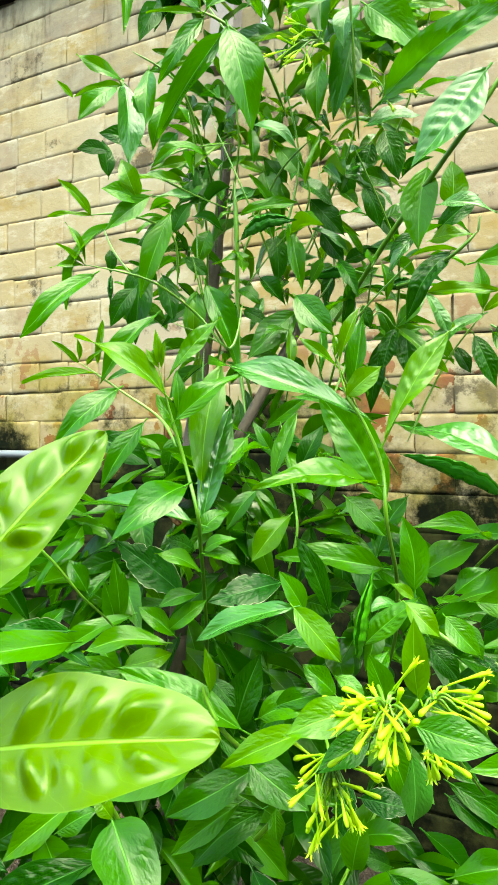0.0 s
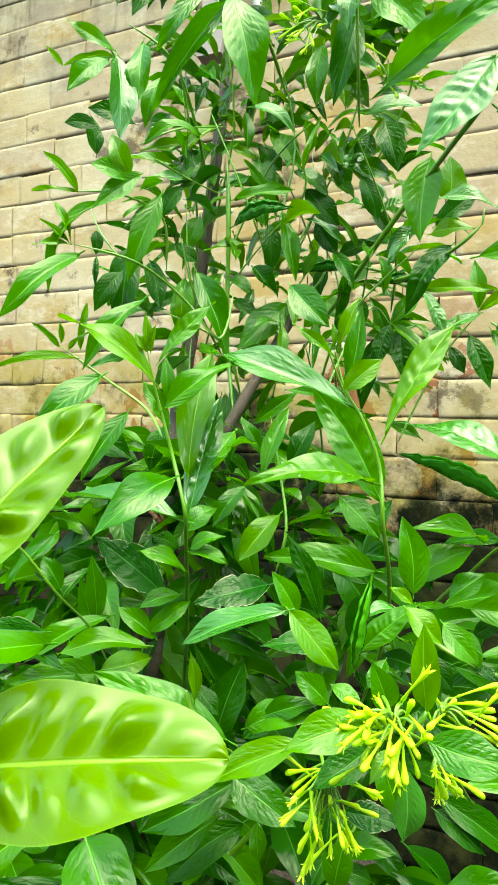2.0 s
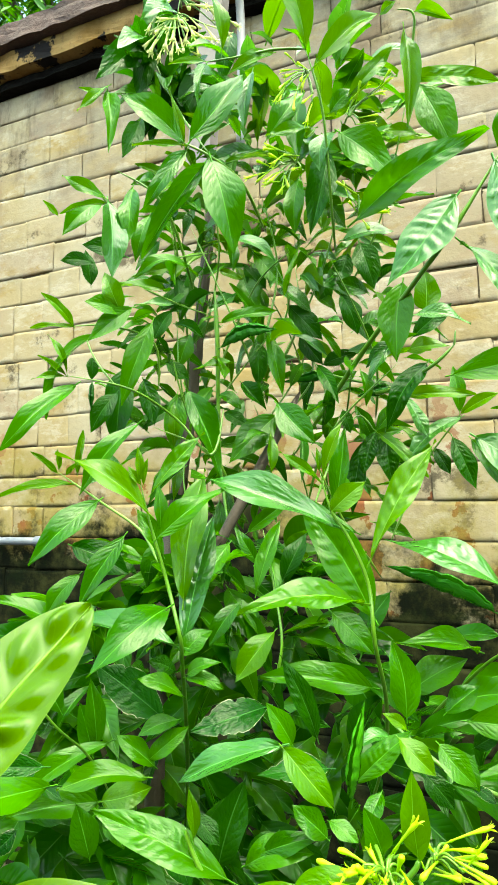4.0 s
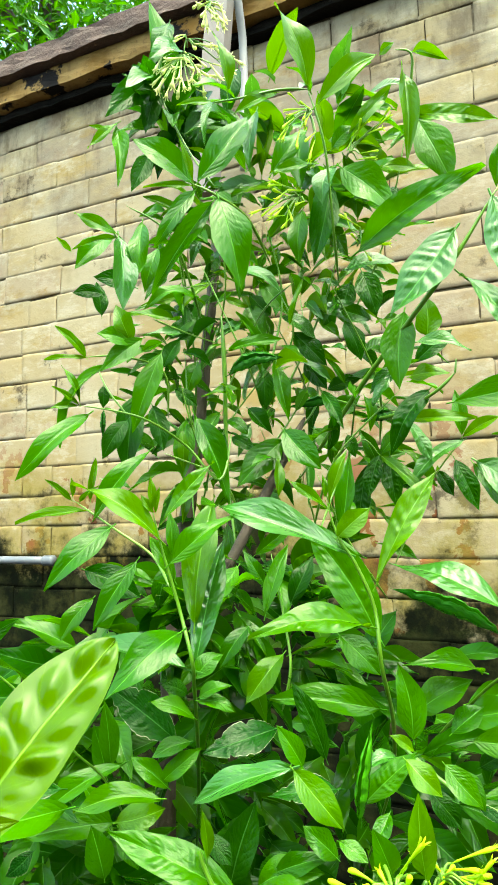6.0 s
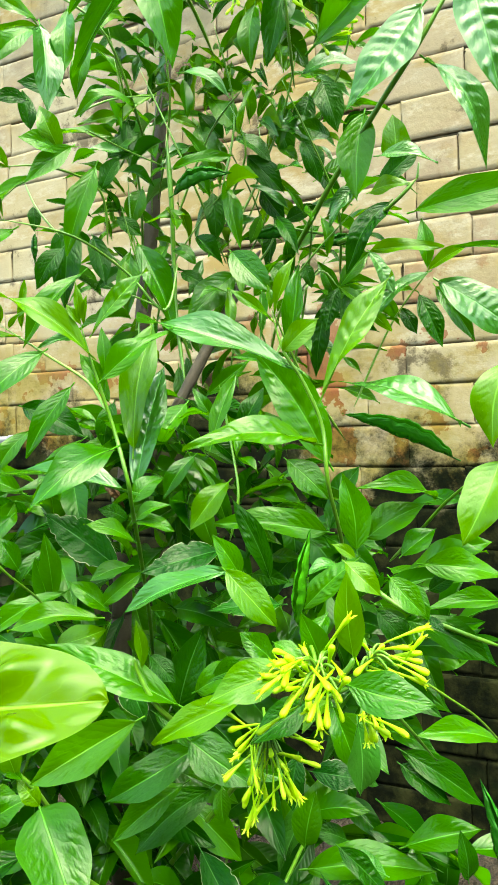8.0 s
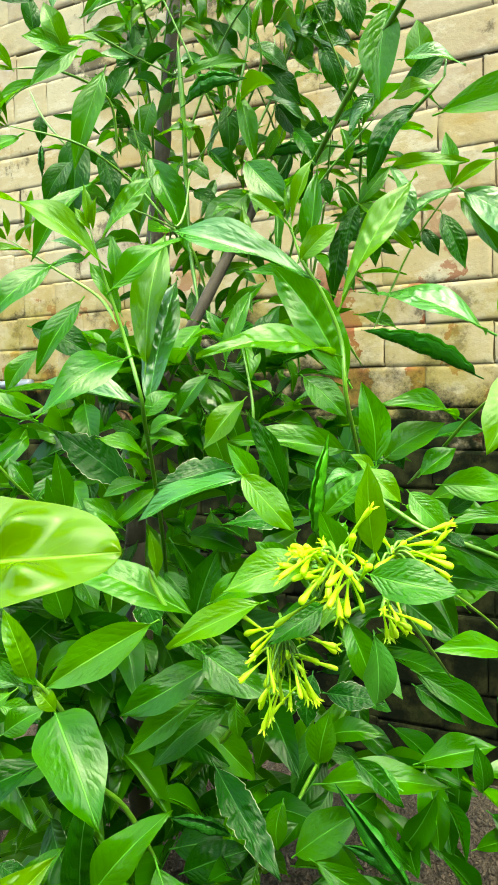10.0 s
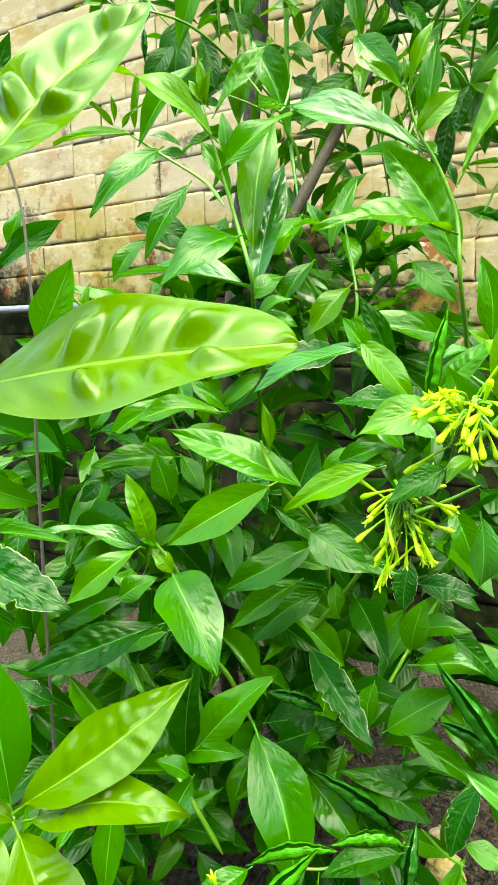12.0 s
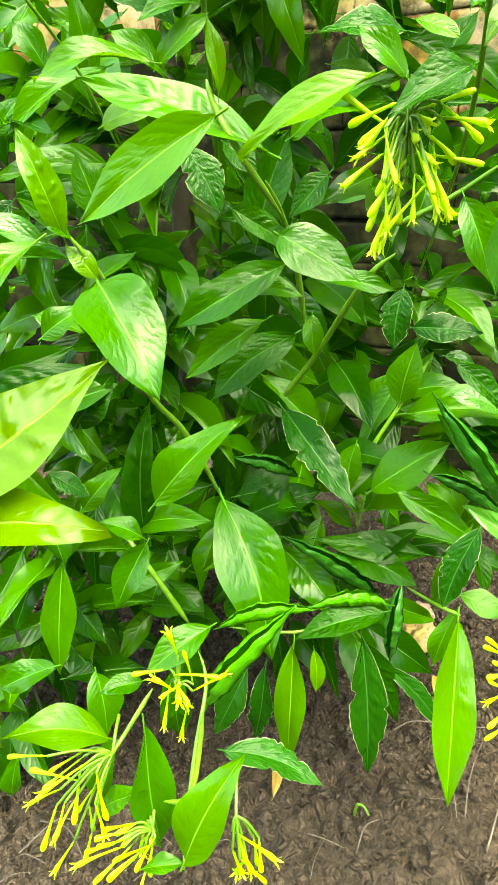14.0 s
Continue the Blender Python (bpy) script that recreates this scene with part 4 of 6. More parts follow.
leaf("d", (-0.0859, 0.6800, 0.9171), (-0.1097, 0.6700, 0.8742), 0.0243, -26, 0.10, "n")
leaf("d", (-0.0808, 0.7000, 0.9481), (-0.0876, 0.6900, 0.8596), 0.0345, -4, 0.10, "n")
leaf("g", (-0.0548, 0.6100, 0.8744), (-0.1044, 0.6000, 0.8092), 0.0229, -16, 0.15, "n")
leaf("y", (-0.1105, 0.6200, 0.8298), (-0.1042, 0.6100, 0.8688), 0.0090, 11, 0.10, "n")
leaf("d", (-0.0646, 0.7200, 0.9395), (-0.0506, 0.7100, 0.8872), 0.0254, 2, 0.10, "n")
leaf("d", (-0.0798, 0.6800, 1.0625), (-0.1236, 0.6700, 1.0711), 0.0242, -49, 0.10, "n")
leaf("d", (-0.1175, 0.6900, 1.0341), (-0.1246, 0.6900, 1.0727), 0.0192, 9, 0.10, "n")
leaf("g", (-0.0537, 0.6600, 1.0987), (-0.0674, 0.6600, 1.0486), 0.0198, -17, 0.15, "n")
leaf("d", (-0.0445, 0.7000, 1.0117), (-0.0134, 0.7000, 1.0378), 0.0217, 32, 0.10, "n")
leaf("d", (-0.0495, 0.6900, 0.9771), (-0.0314, 0.6900, 1.0087), 0.0209, 26, 0.10, "n")

# left shoot
leaf("y", (-0.0418, 0.5200, 0.8149), (-0.0429, 0.5150, 0.8441), 0.0074, 18, 0.10, "n")
leaf("y", (-0.0400, 0.5200, 0.8140), (-0.0498, 0.5150, 0.8281), 0.0076, -25, 0.10, "n")
leaf("y", (-0.0382, 0.5200, 0.8140), (-0.0343, 0.5150, 0.8351), 0.0057, 6, 0.10, "n")
leaf("y", (-0.0344, 0.5200, 0.7919), (-0.1044, 0.5120, 0.8371), 0.0232, -7, 0.10, "n")
leaf("y", (-0.0319, 0.5200, 0.8078), (0.0078, 0.5270, 0.8556), 0.0168, 13, 0.12, "u")
leaf("g", (-0.0276, 0.5250, 0.7732), (0.0250, 0.5350, 0.8126), 0.0220, 16, 0.10, "n")
leaf("y", (-0.0091, 0.5600, 0.7228), (0.0072, 0.5950, 0.8318), 0.0332, -9, 0.08, "n")
leaf("p", (-0.0076, 0.5560, 0.6923), (0.0151, 0.5900, 0.7934), 0.0301, -2, 0.05, "u")
leaf("g", (-0.0165, 0.5100, 0.7235), (-0.0667, 0.4620, 0.6837), 0.0300, -14, 0.20, "n")
leaf("p", (-0.0098, 0.5300, 0.6914), (-0.1292, 0.5700, 0.7033), 0.0276, 17, 0.10, "n")
leaf("g", (-0.0242, 0.5400, 0.7590), (-0.0457, 0.5400, 0.7964), 0.0167, -8, 0.10, "n")
leaf("g", (-0.0266, 0.5400, 0.7771), (-0.0297, 0.5450, 0.8162), 0.0125, 15, 0.10, "n")

# left low twig
leaf("y", (-0.1102, 0.6000, 0.8190), (-0.1675, 0.5800, 0.8078), 0.0132, -16, 0.10, "n")
leaf("g", (-0.0852, 0.5900, 0.8038), (-0.1379, 0.5700, 0.7503), 0.0295, -15, 0.25, "n")
leaf("y", (-0.1261, 0.6100, 0.8294), (-0.1479, 0.6000, 0.8480), 0.0075, -26, 0.10, "n")
leaf("y", (-0.1251, 0.6100, 0.8314), (-0.1249, 0.6000, 0.8510), 0.0055, 37, 0.10, "n")
leaf("y", (-0.1188, 0.6100, 0.8272), (-0.0990, 0.6000, 0.8420), 0.0050, 51, 0.10, "n")
leaf("g", (-0.0608, 0.5800, 0.7741), (-0.0956, 0.5700, 0.7171), 0.0235, -11, 0.12, "n")
leaf("g", (-0.1057, 0.6200, 0.7392), (-0.1325, 0.6100, 0.7022), 0.0208, -19, 0.10, "n")
leaf("d", (-0.1225, 0.6600, 0.7630), (-0.0666, 0.6600, 0.7350), 0.0356, 22, 0.10, "n")
leaf("d", (-0.0409, 0.6800, 0.7668), (-0.0519, 0.6800, 0.7218), 0.0234, -12, 0.10, "n")

# right shoot
leaf("y", (0.1010, 0.5300, 0.8160), (0.0664, 0.5200, 0.8398), 0.0100, -31, 0.10, "n")
leaf("y", (0.1016, 0.5300, 0.8206), (0.1188, 0.5300, 0.8666), 0.0113, -7, 0.15, "n")
leaf("y", (0.0980, 0.5300, 0.8252), (0.0962, 0.5300, 0.8456), 0.0059, 5, 0.10, "n")
leaf("g", (0.1131, 0.5450, 0.7917), (0.1240, 0.5500, 0.8668), 0.0173, -20, 0.08, "n")
leaf("y", (0.1078, 0.5300, 0.7932), (0.1337, 0.5200, 0.8167), 0.0217, 32, 0.15, "n")
leaf("p", (0.1139, 0.5300, 0.7818), (-0.0037, 0.5530, 0.8254), 0.0360, -6, 0.07, "n")
leaf("g", (0.1469, 0.5650, 0.7075), (0.0907, 0.5800, 0.8002), 0.0446, -22, 0.05, "u")
leaf("y", (0.1284, 0.5150, 0.7237), (0.0323, 0.4810, 0.7213), 0.0299, -7, 0.12, "u")
leaf("g", (0.1132, 0.5700, 0.7109), (0.1456, 0.5600, 0.6786), 0.0291, 19, 0.10, "n")
leaf("y", (0.1320, 0.5000, 0.7590), (0.1879, 0.5130, 0.8480), 0.0250, -9, 0.10, "u")
leaf("p", (0.2281, 0.4900, 0.7367), (0.1510, 0.5400, 0.7716), 0.0371, 3, 0.12, "u")
leaf("d", (0.2519, 0.5700, 0.7099), (0.1619, 0.5800, 0.7483), 0.0193, -21, 0.05, "r")
leaf("g", (0.2405, 0.5800, 0.6754), (0.1639, 0.5600, 0.6860), 0.0226, -5, 0.15, "n")
leaf("g", (0.1492, 0.4800, 0.6513), (0.1401, 0.4800, 0.7038), 0.0247, -13, 0.08, "n")
leaf("y", (0.1487, 0.4750, 0.6445), (0.1293, 0.4700, 0.6575), 0.0095, -21, 0.10, "n")
leaf("g", (0.1802, 0.5800, 0.6437), (0.2271, 0.5700, 0.6720), 0.0341, 8, 0.10, "n")
leaf("g", (0.1425, 0.5550, 0.6534), (0.0529, 0.5600, 0.6621), 0.0311, -10, 0.10, "n")
leaf("g", (0.1368, 0.5800, 0.7765), (0.0688, 0.6000, 0.7995), 0.0172, -11, 0.10, "n")
leaf("g", (0.0523, 0.6000, 0.7242), (0.0756, 0.6200, 0.7864), 0.0195, -11, 0.10, "n")
leaf("d", (0.0773, 0.6200, 0.7318), (0.1007, 0.6300, 0.7754), 0.0227, 0, 0.10, "n")

# middle low
leaf("y", (0.0664, 0.5800, 0.6941), (0.0326, 0.5700, 0.6547), 0.0255, -7, 0.12, "n")
leaf("g", (0.0380, 0.6000, 0.7155), (0.0107, 0.5900, 0.6794), 0.0191, -8, 0.15, "n")
leaf("g", (-0.0053, 0.5300, 0.6680), (0.0240, 0.5200, 0.6617), 0.0151, 7, 0.20, "n")
leaf("g", (-0.0044, 0.5300, 0.6706), (0.0219, 0.5200, 0.6816), 0.0139, 10, 0.20, "n")
leaf("g", (-0.0080, 0.5400, 0.6821), (0.0149, 0.5500, 0.7000), 0.0191, 13, 0.20, "n")
leaf("d", (-0.0150, 0.5600, 0.6664), (-0.0363, 0.5500, 0.6769), 0.0160, -26, 0.10, "u")
leaf("g", (-0.0075, 0.5400, 0.6521), (-0.0434, 0.5300, 0.6683), 0.0173, -5, 0.20, "n")
leaf("d", (-0.0251, 0.5750, 0.6261), (-0.0833, 0.5700, 0.6730), 0.0391, -17, 0.10, "x")
leaf("g", (-0.0833, 0.6000, 0.5990), (-0.0903, 0.6000, 0.6538), 0.0204, 17, 0.10, "n")
leaf("g", (0.0576, 0.5400, 0.6441), (-0.0014, 0.5200, 0.6316), 0.0318, -10, 0.10, "x")
leaf("g", (0.0700, 0.4700, 0.6366), (0.0511, 0.4650, 0.6670), 0.0173, -15, 0.10, "n")
leaf("d", (0.0942, 0.5300, 0.6229), (0.0655, 0.5200, 0.6867), 0.0195, -14, 0.10, "u")
leaf("p", (0.0591, 0.4400, 0.6474), (-0.0055, 0.4590, 0.6196), 0.0263, 9, 0.12, "n")
leaf("y", (0.0587, 0.4250, 0.6511), (0.0882, 0.4200, 0.6178), 0.0236, 10, 0.12, "n")
leaf("g", (0.1066, 0.4600, 0.6055), (0.1129, 0.4430, 0.6740), 0.0123, -19, 0.03, "r")
leaf("p", (0.1381, 0.4700, 0.6411), (0.1108, 0.4600, 0.6391), 0.0160, 18, 0.20, "n")
leaf("y", (0.1327, 0.4400, 0.6511), (0.1531, 0.4300, 0.6311), 0.0188, 15, 0.15, "n")
leaf("g", (0.1773, 0.5000, 0.6276), (0.2011, 0.4900, 0.6007), 0.0226, 17, 0.10, "n")
leaf("d", (0.1009, 0.5100, 0.6085), (0.0462, 0.5000, 0.6079), 0.0239, -3, 0.10, "x")
leaf("g", (0.1211, 0.4400, 0.6189), (0.1075, 0.4300, 0.6035), 0.0142, 16, 0.10, "u")
leaf("d", (0.1821, 0.5600, 0.5880), (0.2050, 0.5500, 0.5615), 0.0226, 19, 0.10, "n")
leaf("g", (0.2031, 0.5600, 0.6314), (0.2327, 0.5600, 0.6532), 0.0228, 4, 0.10, "n")
leaf("d", (0.1954, 0.5800, 0.6351), (0.1841, 0.5800, 0.6538), 0.0136, -21, 0.10, "n")
leaf("g", (0.2015, 0.5000, 0.5976), (0.2135, 0.4900, 0.5899), 0.0108, 16, 0.10, "x")
leaf("d", (0.2324, 0.5800, 0.5978), (0.2536, 0.5700, 0.6141), 0.0177, 16, 0.10, "n")
leaf("p", (0.1127, 0.6000, 0.6939), (0.1383, 0.6000, 0.6984), 0.0152, -3, 0.10, "n")

# lower left
leaf("y", (-0.0324, 0.5200, 0.6006), (-0.0962, 0.5150, 0.5952), 0.0234, -2, 0.14, "n")
leaf("g", (-0.0700, 0.5800, 0.6069), (-0.1357, 0.5700, 0.5702), 0.0215, -9, 0.10, "n")
leaf("g", (-0.0864, 0.6000, 0.5902), (-0.0990, 0.6000, 0.6338), 0.0202, 9, 0.10, "n")
leaf("g", (-0.0292, 0.5500, 0.5978), (-0.0597, 0.5500, 0.6221), 0.0190, -10, 0.10, "n")
leaf("g", (-0.0346, 0.5500, 0.6022), (-0.0027, 0.5500, 0.6279), 0.0180, 18, 0.15, "n")
leaf("g", (-0.0117, 0.5500, 0.6323), (-0.0419, 0.5400, 0.6237), 0.0174, -9, 0.15, "n")
leaf("y", (-0.0698, 0.5500, 0.5731), (-0.0307, 0.5400, 0.5868), 0.0264, 15, 0.10, "n")
leaf("g", (0.0269, 0.4700, 0.5549), (-0.0666, 0.4890, 0.5916), 0.0315, -5, 0.10, "u")
leaf("y", (0.0041, 0.4700, 0.5796), (-0.0002, 0.4680, 0.6143), 0.0096, 15, 0.10, "n")
leaf("d", (0.0013, 0.5500, 0.5624), (0.0216, 0.5400, 0.5434), 0.0183, 7, 0.10, "n")
leaf("g", (-0.0802, 0.6000, 0.5534), (-0.1536, 0.5900, 0.5466), 0.0311, -5, 0.10, "n")
leaf("g", (-0.1026, 0.6000, 0.5275), (-0.0806, 0.6000, 0.5467), 0.0181, 12, 0.10, "n")
leaf("g", (-0.0728, 0.5800, 0.5574), (-0.0546, 0.5700, 0.5289), 0.0219, -9, 0.10, "n")
leaf("g", (-0.1230, 0.6400, 0.6143), (-0.1416, 0.6400, 0.6454), 0.0225, -2, 0.10, "n")
leaf("g", (-0.1664, 0.6400, 0.5730), (-0.1435, 0.6400, 0.5988), 0.0214, 24, 0.10, "n")
leaf("y", (0.0681, 0.4100, 0.5803), (0.0144, 0.4200, 0.5524), 0.0219, -4, 0.12, "n")
leaf("g", (0.0384, 0.4750, 0.5610), (0.0819, 0.4600, 0.5744), 0.0249, 8, 0.15, "n")
leaf("d", (0.0190, 0.6000, 0.4972), (0.0430, 0.6000, 0.5697), 0.0347, 5, 0.10, "n")

# flower shoot
leaf("y", (0.0891, 0.3350, 0.6214), (0.0465, 0.3300, 0.6103), 0.0217, -7, 0.10, "n")
leaf("g", (0.1080, 0.3800, 0.6091), (0.0953, 0.3700, 0.6393), 0.0167, -30, 0.10, "n")
leaf("y", (0.1191, 0.3550, 0.6203), (0.1154, 0.3500, 0.6642), 0.0166, -11, 0.08, "n")
leaf("g", (0.1099, 0.3250, 0.6184), (0.1446, 0.3100, 0.6137), 0.0226, 15, 0.10, "n")
leaf("g", (0.0881, 0.4400, 0.6027), (0.1049, 0.4300, 0.5939), 0.0133, 7, 0.10, "n")
leaf("g", (0.0904, 0.4600, 0.5832), (0.0673, 0.4600, 0.6045), 0.0195, -14, 0.10, "n")
leaf("p", (0.1496, 0.4900, 0.5300), (0.1513, 0.4920, 0.4765), 0.0268, -10, 0.10, "n")
leaf("d", (0.1022, 0.4000, 0.5814), (0.0699, 0.3900, 0.5639), 0.0214, 1, 0.10, "n")
leaf("y", (0.1092, 0.3700, 0.5936), (0.0935, 0.3600, 0.5818), 0.0102, 14, 0.20, "n")
leaf("g", (0.1090, 0.4600, 0.6170), (0.1454, 0.4500, 0.6525), 0.0203, 5, 0.10, "u")
leaf("d", (0.2104, 0.6000, 0.4430), (0.2476, 0.5800, 0.4161), 0.0266, 4, 0.10, "n")
leaf("g", (0.2558, 0.6000, 0.4282), (0.2153, 0.6000, 0.4527), 0.0240, 1, 0.10, "n")

# lower middle
leaf("g", (-0.0613, 0.4600, 0.4979), (-0.0272, 0.4140, 0.4500), 0.0458, -6, 0.10, "b")
leaf("y", (-0.0736, 0.4550, 0.5200), (-0.0876, 0.4500, 0.5698), 0.0189, 12, 0.10, "u")
leaf("g", (-0.0700, 0.4550, 0.5185), (-0.0926, 0.4500, 0.5394), 0.0108, -2, 0.10, "u")
leaf("p", (-0.0836, 0.4600, 0.5169), (-0.1497, 0.4500, 0.5286), 0.0162, 16, 0.10, "n")
leaf("y", (-0.0810, 0.4400, 0.5214), (-0.1261, 0.4300, 0.4875), 0.0217, -15, 0.12, "n")
leaf("y", (-0.0612, 0.4600, 0.4990), (-0.0754, 0.4600, 0.5162), 0.0138, -3, 0.10, "u")
leaf("y", (0.0059, 0.4150, 0.5688), (-0.0587, 0.4300, 0.5276), 0.0289, -25, 0.12, "n")
leaf("g", (0.0371, 0.5500, 0.4905), (-0.0354, 0.5450, 0.4527), 0.0337, -13, 0.12, "n")
leaf("g", (0.0327, 0.5100, 0.5129), (0.0762, 0.4900, 0.4882), 0.0338, 15, 0.08, "b")
leaf("g", (0.0250, 0.5700, 0.4517), (-0.0330, 0.5600, 0.4131), 0.0263, -8, 0.10, "n")
leaf("d", (0.0452, 0.5900, 0.4354), (-0.0180, 0.5800, 0.3896), 0.0364, -7, 0.08, "n")
leaf("g", (0.0546, 0.5500, 0.4582), (0.0562, 0.5450, 0.4306), 0.0158, -7, 0.10, "n")
leaf("d", (-0.0831, 0.5100, 0.4387), (-0.1834, 0.5000, 0.4032), 0.0370, -9, 0.08, "u")
leaf("g", (-0.0506, 0.4900, 0.3519), (0.0068, 0.4920, 0.4100), 0.0318, 6, 0.10, "n")
leaf("g", (-0.0124, 0.5600, 0.3190), (0.0223, 0.4900, 0.2252), 0.0569, -1, 0.16, "n")
leaf("d", (0.0355, 0.6100, 0.3720), (0.0867, 0.5400, 0.3172), 0.0347, 3, 0.10, "x")
leaf("g", (0.0936, 0.6000, 0.3440), (0.0876, 0.5900, 0.3062), 0.0244, 18, 0.10, "n")
leaf("g", (0.1012, 0.5700, 0.3169), (0.1554, 0.5600, 0.3598), 0.0390, 0, 0.10, "n")
leaf("g", (0.1497, 0.7500, 0.2919), (0.1873, 0.7500, 0.3739), 0.0407, -7, 0.10, "n")
leaf("p", (0.1447, 0.7000, 0.3598), (0.1116, 0.6900, 0.2958), 0.0315, 27, 0.10, "n")
leaf("d", (0.1173, 0.5700, 0.4696), (0.1108, 0.5600, 0.4294), 0.0260, 17, 0.10, "x")
leaf("d", (0.1360, 0.6200, 0.4303), (0.1837, 0.6000, 0.4289), 0.0290, 15, 0.10, "x")
leaf("p", (0.1851, 0.7000, 0.3838), (0.2156, 0.7000, 0.3718), 0.0203, -7, 0.20, "n")
leaf("d", (0.1782, 0.6800, 0.3299), (0.1435, 0.6800, 0.3418), 0.0228, -13, 0.10, "n")
leaf("g", (-0.0568, 0.4800, 0.3340), (-0.0826, 0.4750, 0.3497), 0.0175, 11, 0.15, "n")
leaf("g", (-0.0574, 0.4900, 0.3245), (-0.0804, 0.4800, 0.2808), 0.0257, 0, 0.10, "n")
leaf("g", (-0.0881, 0.4600, 0.6183), (-0.1594, 0.4000, 0.6210), 0.0270, -23, 0.12, "n")
leaf("d", (-0.1055, 0.5200, 0.6095), (-0.1603, 0.5100, 0.6135), 0.0192, -22, 0.10, "x")
leaf("d", (-0.1471, 0.6000, 0.5321), (-0.1694, 0.6000, 0.5125), 0.0184, -29, 0.10, "x")
leaf("g", (-0.2022, 0.4700, 0.5215), (-0.1204, 0.4400, 0.5253), 0.0158, 3, 0.10, "n")
leaf("g", (-0.1982, 0.4400, 0.5190), (-0.1172, 0.4200, 0.4880), 0.0406, 6, 0.10, "x")
leaf("d", (-0.1470, 0.6200, 0.5366), (-0.0887, 0.6200, 0.5437), 0.0297, 27, 0.10, "n")
leaf("g", (-0.0833, 0.5800, 0.5184), (-0.0956, 0.5800, 0.5603), 0.0270, 6, 0.10, "n")
leaf("g", (-0.1157, 0.5200, 0.4548), (-0.0842, 0.5200, 0.4731), 0.0226, 15, 0.10, "n")
leaf("d", (-0.1643, 0.5000, 0.3784), (-0.1938, 0.5000, 0.3969), 0.0216, 9, 0.10, "x")
leaf("g", (0.0199, 0.6800, 0.3774), (0.0747, 0.6700, 0.3204), 0.0358, 11, 0.10, "n")
leaf("d", (-0.0055, 0.6400, 0.2778), (0.0662, 0.6300, 0.2913), 0.0456, 4, 0.10, "n")
leaf("d", (0.0661, 0.5600, 0.5438), (0.0407, 0.5600, 0.5173), 0.0228, -7, 0.10, "n")
leaf("g", (0.0479, 0.4700, 0.5708), (0.0873, 0.4600, 0.5852), 0.0162, 18, 0.10, "n")
leaf("g", (0.1377, 0.5200, 0.5288), (0.1544, 0.5100, 0.4815), 0.0250, 16, 0.10, "n")

# near star
leaf("l", (-0.1074, 0.3100, 0.4404), (-0.0298, 0.3360, 0.4913), 0.0365, 8, 0.10, "u")
leaf("l", (-0.1044, 0.3100, 0.4327), (-0.0283, 0.3020, 0.4451), 0.0311, -12, 0.10, "u")
leaf("l", (-0.1081, 0.3050, 0.4306), (-0.0725, 0.2900, 0.3664), 0.0407, -22, 0.10, "u")
leaf("l", (-0.1162, 0.3000, 0.4315), (-0.1219, 0.2800, 0.3648), 0.0434, -12, 0.10, "u")
leaf("g", (-0.1132, 0.3100, 0.4414), (-0.1295, 0.3200, 0.5204), 0.0300, 30, 0.10, "n")
leaf("l", (-0.1125, 0.3100, 0.4324), (-0.1366, 0.3000, 0.4455), 0.0146, 12, 0.10, "u")

# lowest
leaf("d", (-0.0737, 0.5600, 0.2882), (-0.0589, 0.5500, 0.3991), 0.0296, 8, 0.06, "u")
leaf("g", (-0.1228, 0.5100, 0.2969), (-0.1312, 0.4900, 0.2160), 0.0271, -9, 0.10, "n")
leaf("g", (-0.1094, 0.5300, 0.3269), (-0.0782, 0.5300, 0.3606), 0.0210, 14, 0.10, "n")
leaf("g", (-0.0094, 0.4100, 0.3209), (-0.0445, 0.3900, 0.3056), 0.0214, 7, 0.10, "n")
leaf("g", (-0.0487, 0.4000, 0.2924), (-0.0699, 0.3900, 0.2937), 0.0146, 15, 0.10, "n")
leaf("y", (-0.0641, 0.3800, 0.2712), (-0.1147, 0.3600, 0.2933), 0.0261, 23, 0.10, "n")
leaf("g", (-0.0426, 0.3700, 0.2918), (-0.0405, 0.3650, 0.2092), 0.0261, -26, 0.08, "n")
leaf("y", (-0.0221, 0.3300, 0.2445), (0.0082, 0.3400, 0.3040), 0.0277, -9, 0.08, "n")
leaf("g", (-0.0057, 0.3900, 0.2508), (0.0484, 0.3800, 0.2353), 0.0233, -25, 0.10, "x")
leaf("g", (-0.0239, 0.4600, 0.2100), (0.0400, 0.4600, 0.2971), 0.0219, -8, 0.05, "r")
leaf("g", (-0.0117, 0.4700, 0.2709), (0.0532, 0.4700, 0.2839), 0.0153, -15, 0.05, "r")
leaf("d", (0.1025, 0.5000, 0.2578), (0.0387, 0.4900, 0.2439), 0.0274, 18, 0.06, "u")
leaf("g", (0.1075, 0.5100, 0.2559), (0.0464, 0.5000, 0.2620), 0.0147, 29, 0.06, "r")
leaf("y", (0.0368, 0.4650, 0.2620), (0.0309, 0.4550, 0.1663), 0.0233, 13, 0.08, "n")
leaf("y", (0.0497, 0.4600, 0.2605), (0.0509, 0.4550, 0.2288), 0.0114, -10, 0.10, "n")
leaf("d", (0.0866, 0.5000, 0.2365), (0.0917, 0.4800, 0.1253), 0.0322, -3, 0.08, "x")
leaf("d", (0.0901, 0.5100, 0.2250), (0.1159, 0.5000, 0.1554), 0.0245, 0, 0.10, "u")
leaf("d", (0.1061, 0.5100, 0.2014), (0.1529, 0.5000, 0.1408), 0.0189, -8, 0.10, "x")
leaf("g", (0.0858, 0.5200, 0.2188), (0.1163, 0.5100, 0.1669), 0.0183, -5, 0.10, "n")
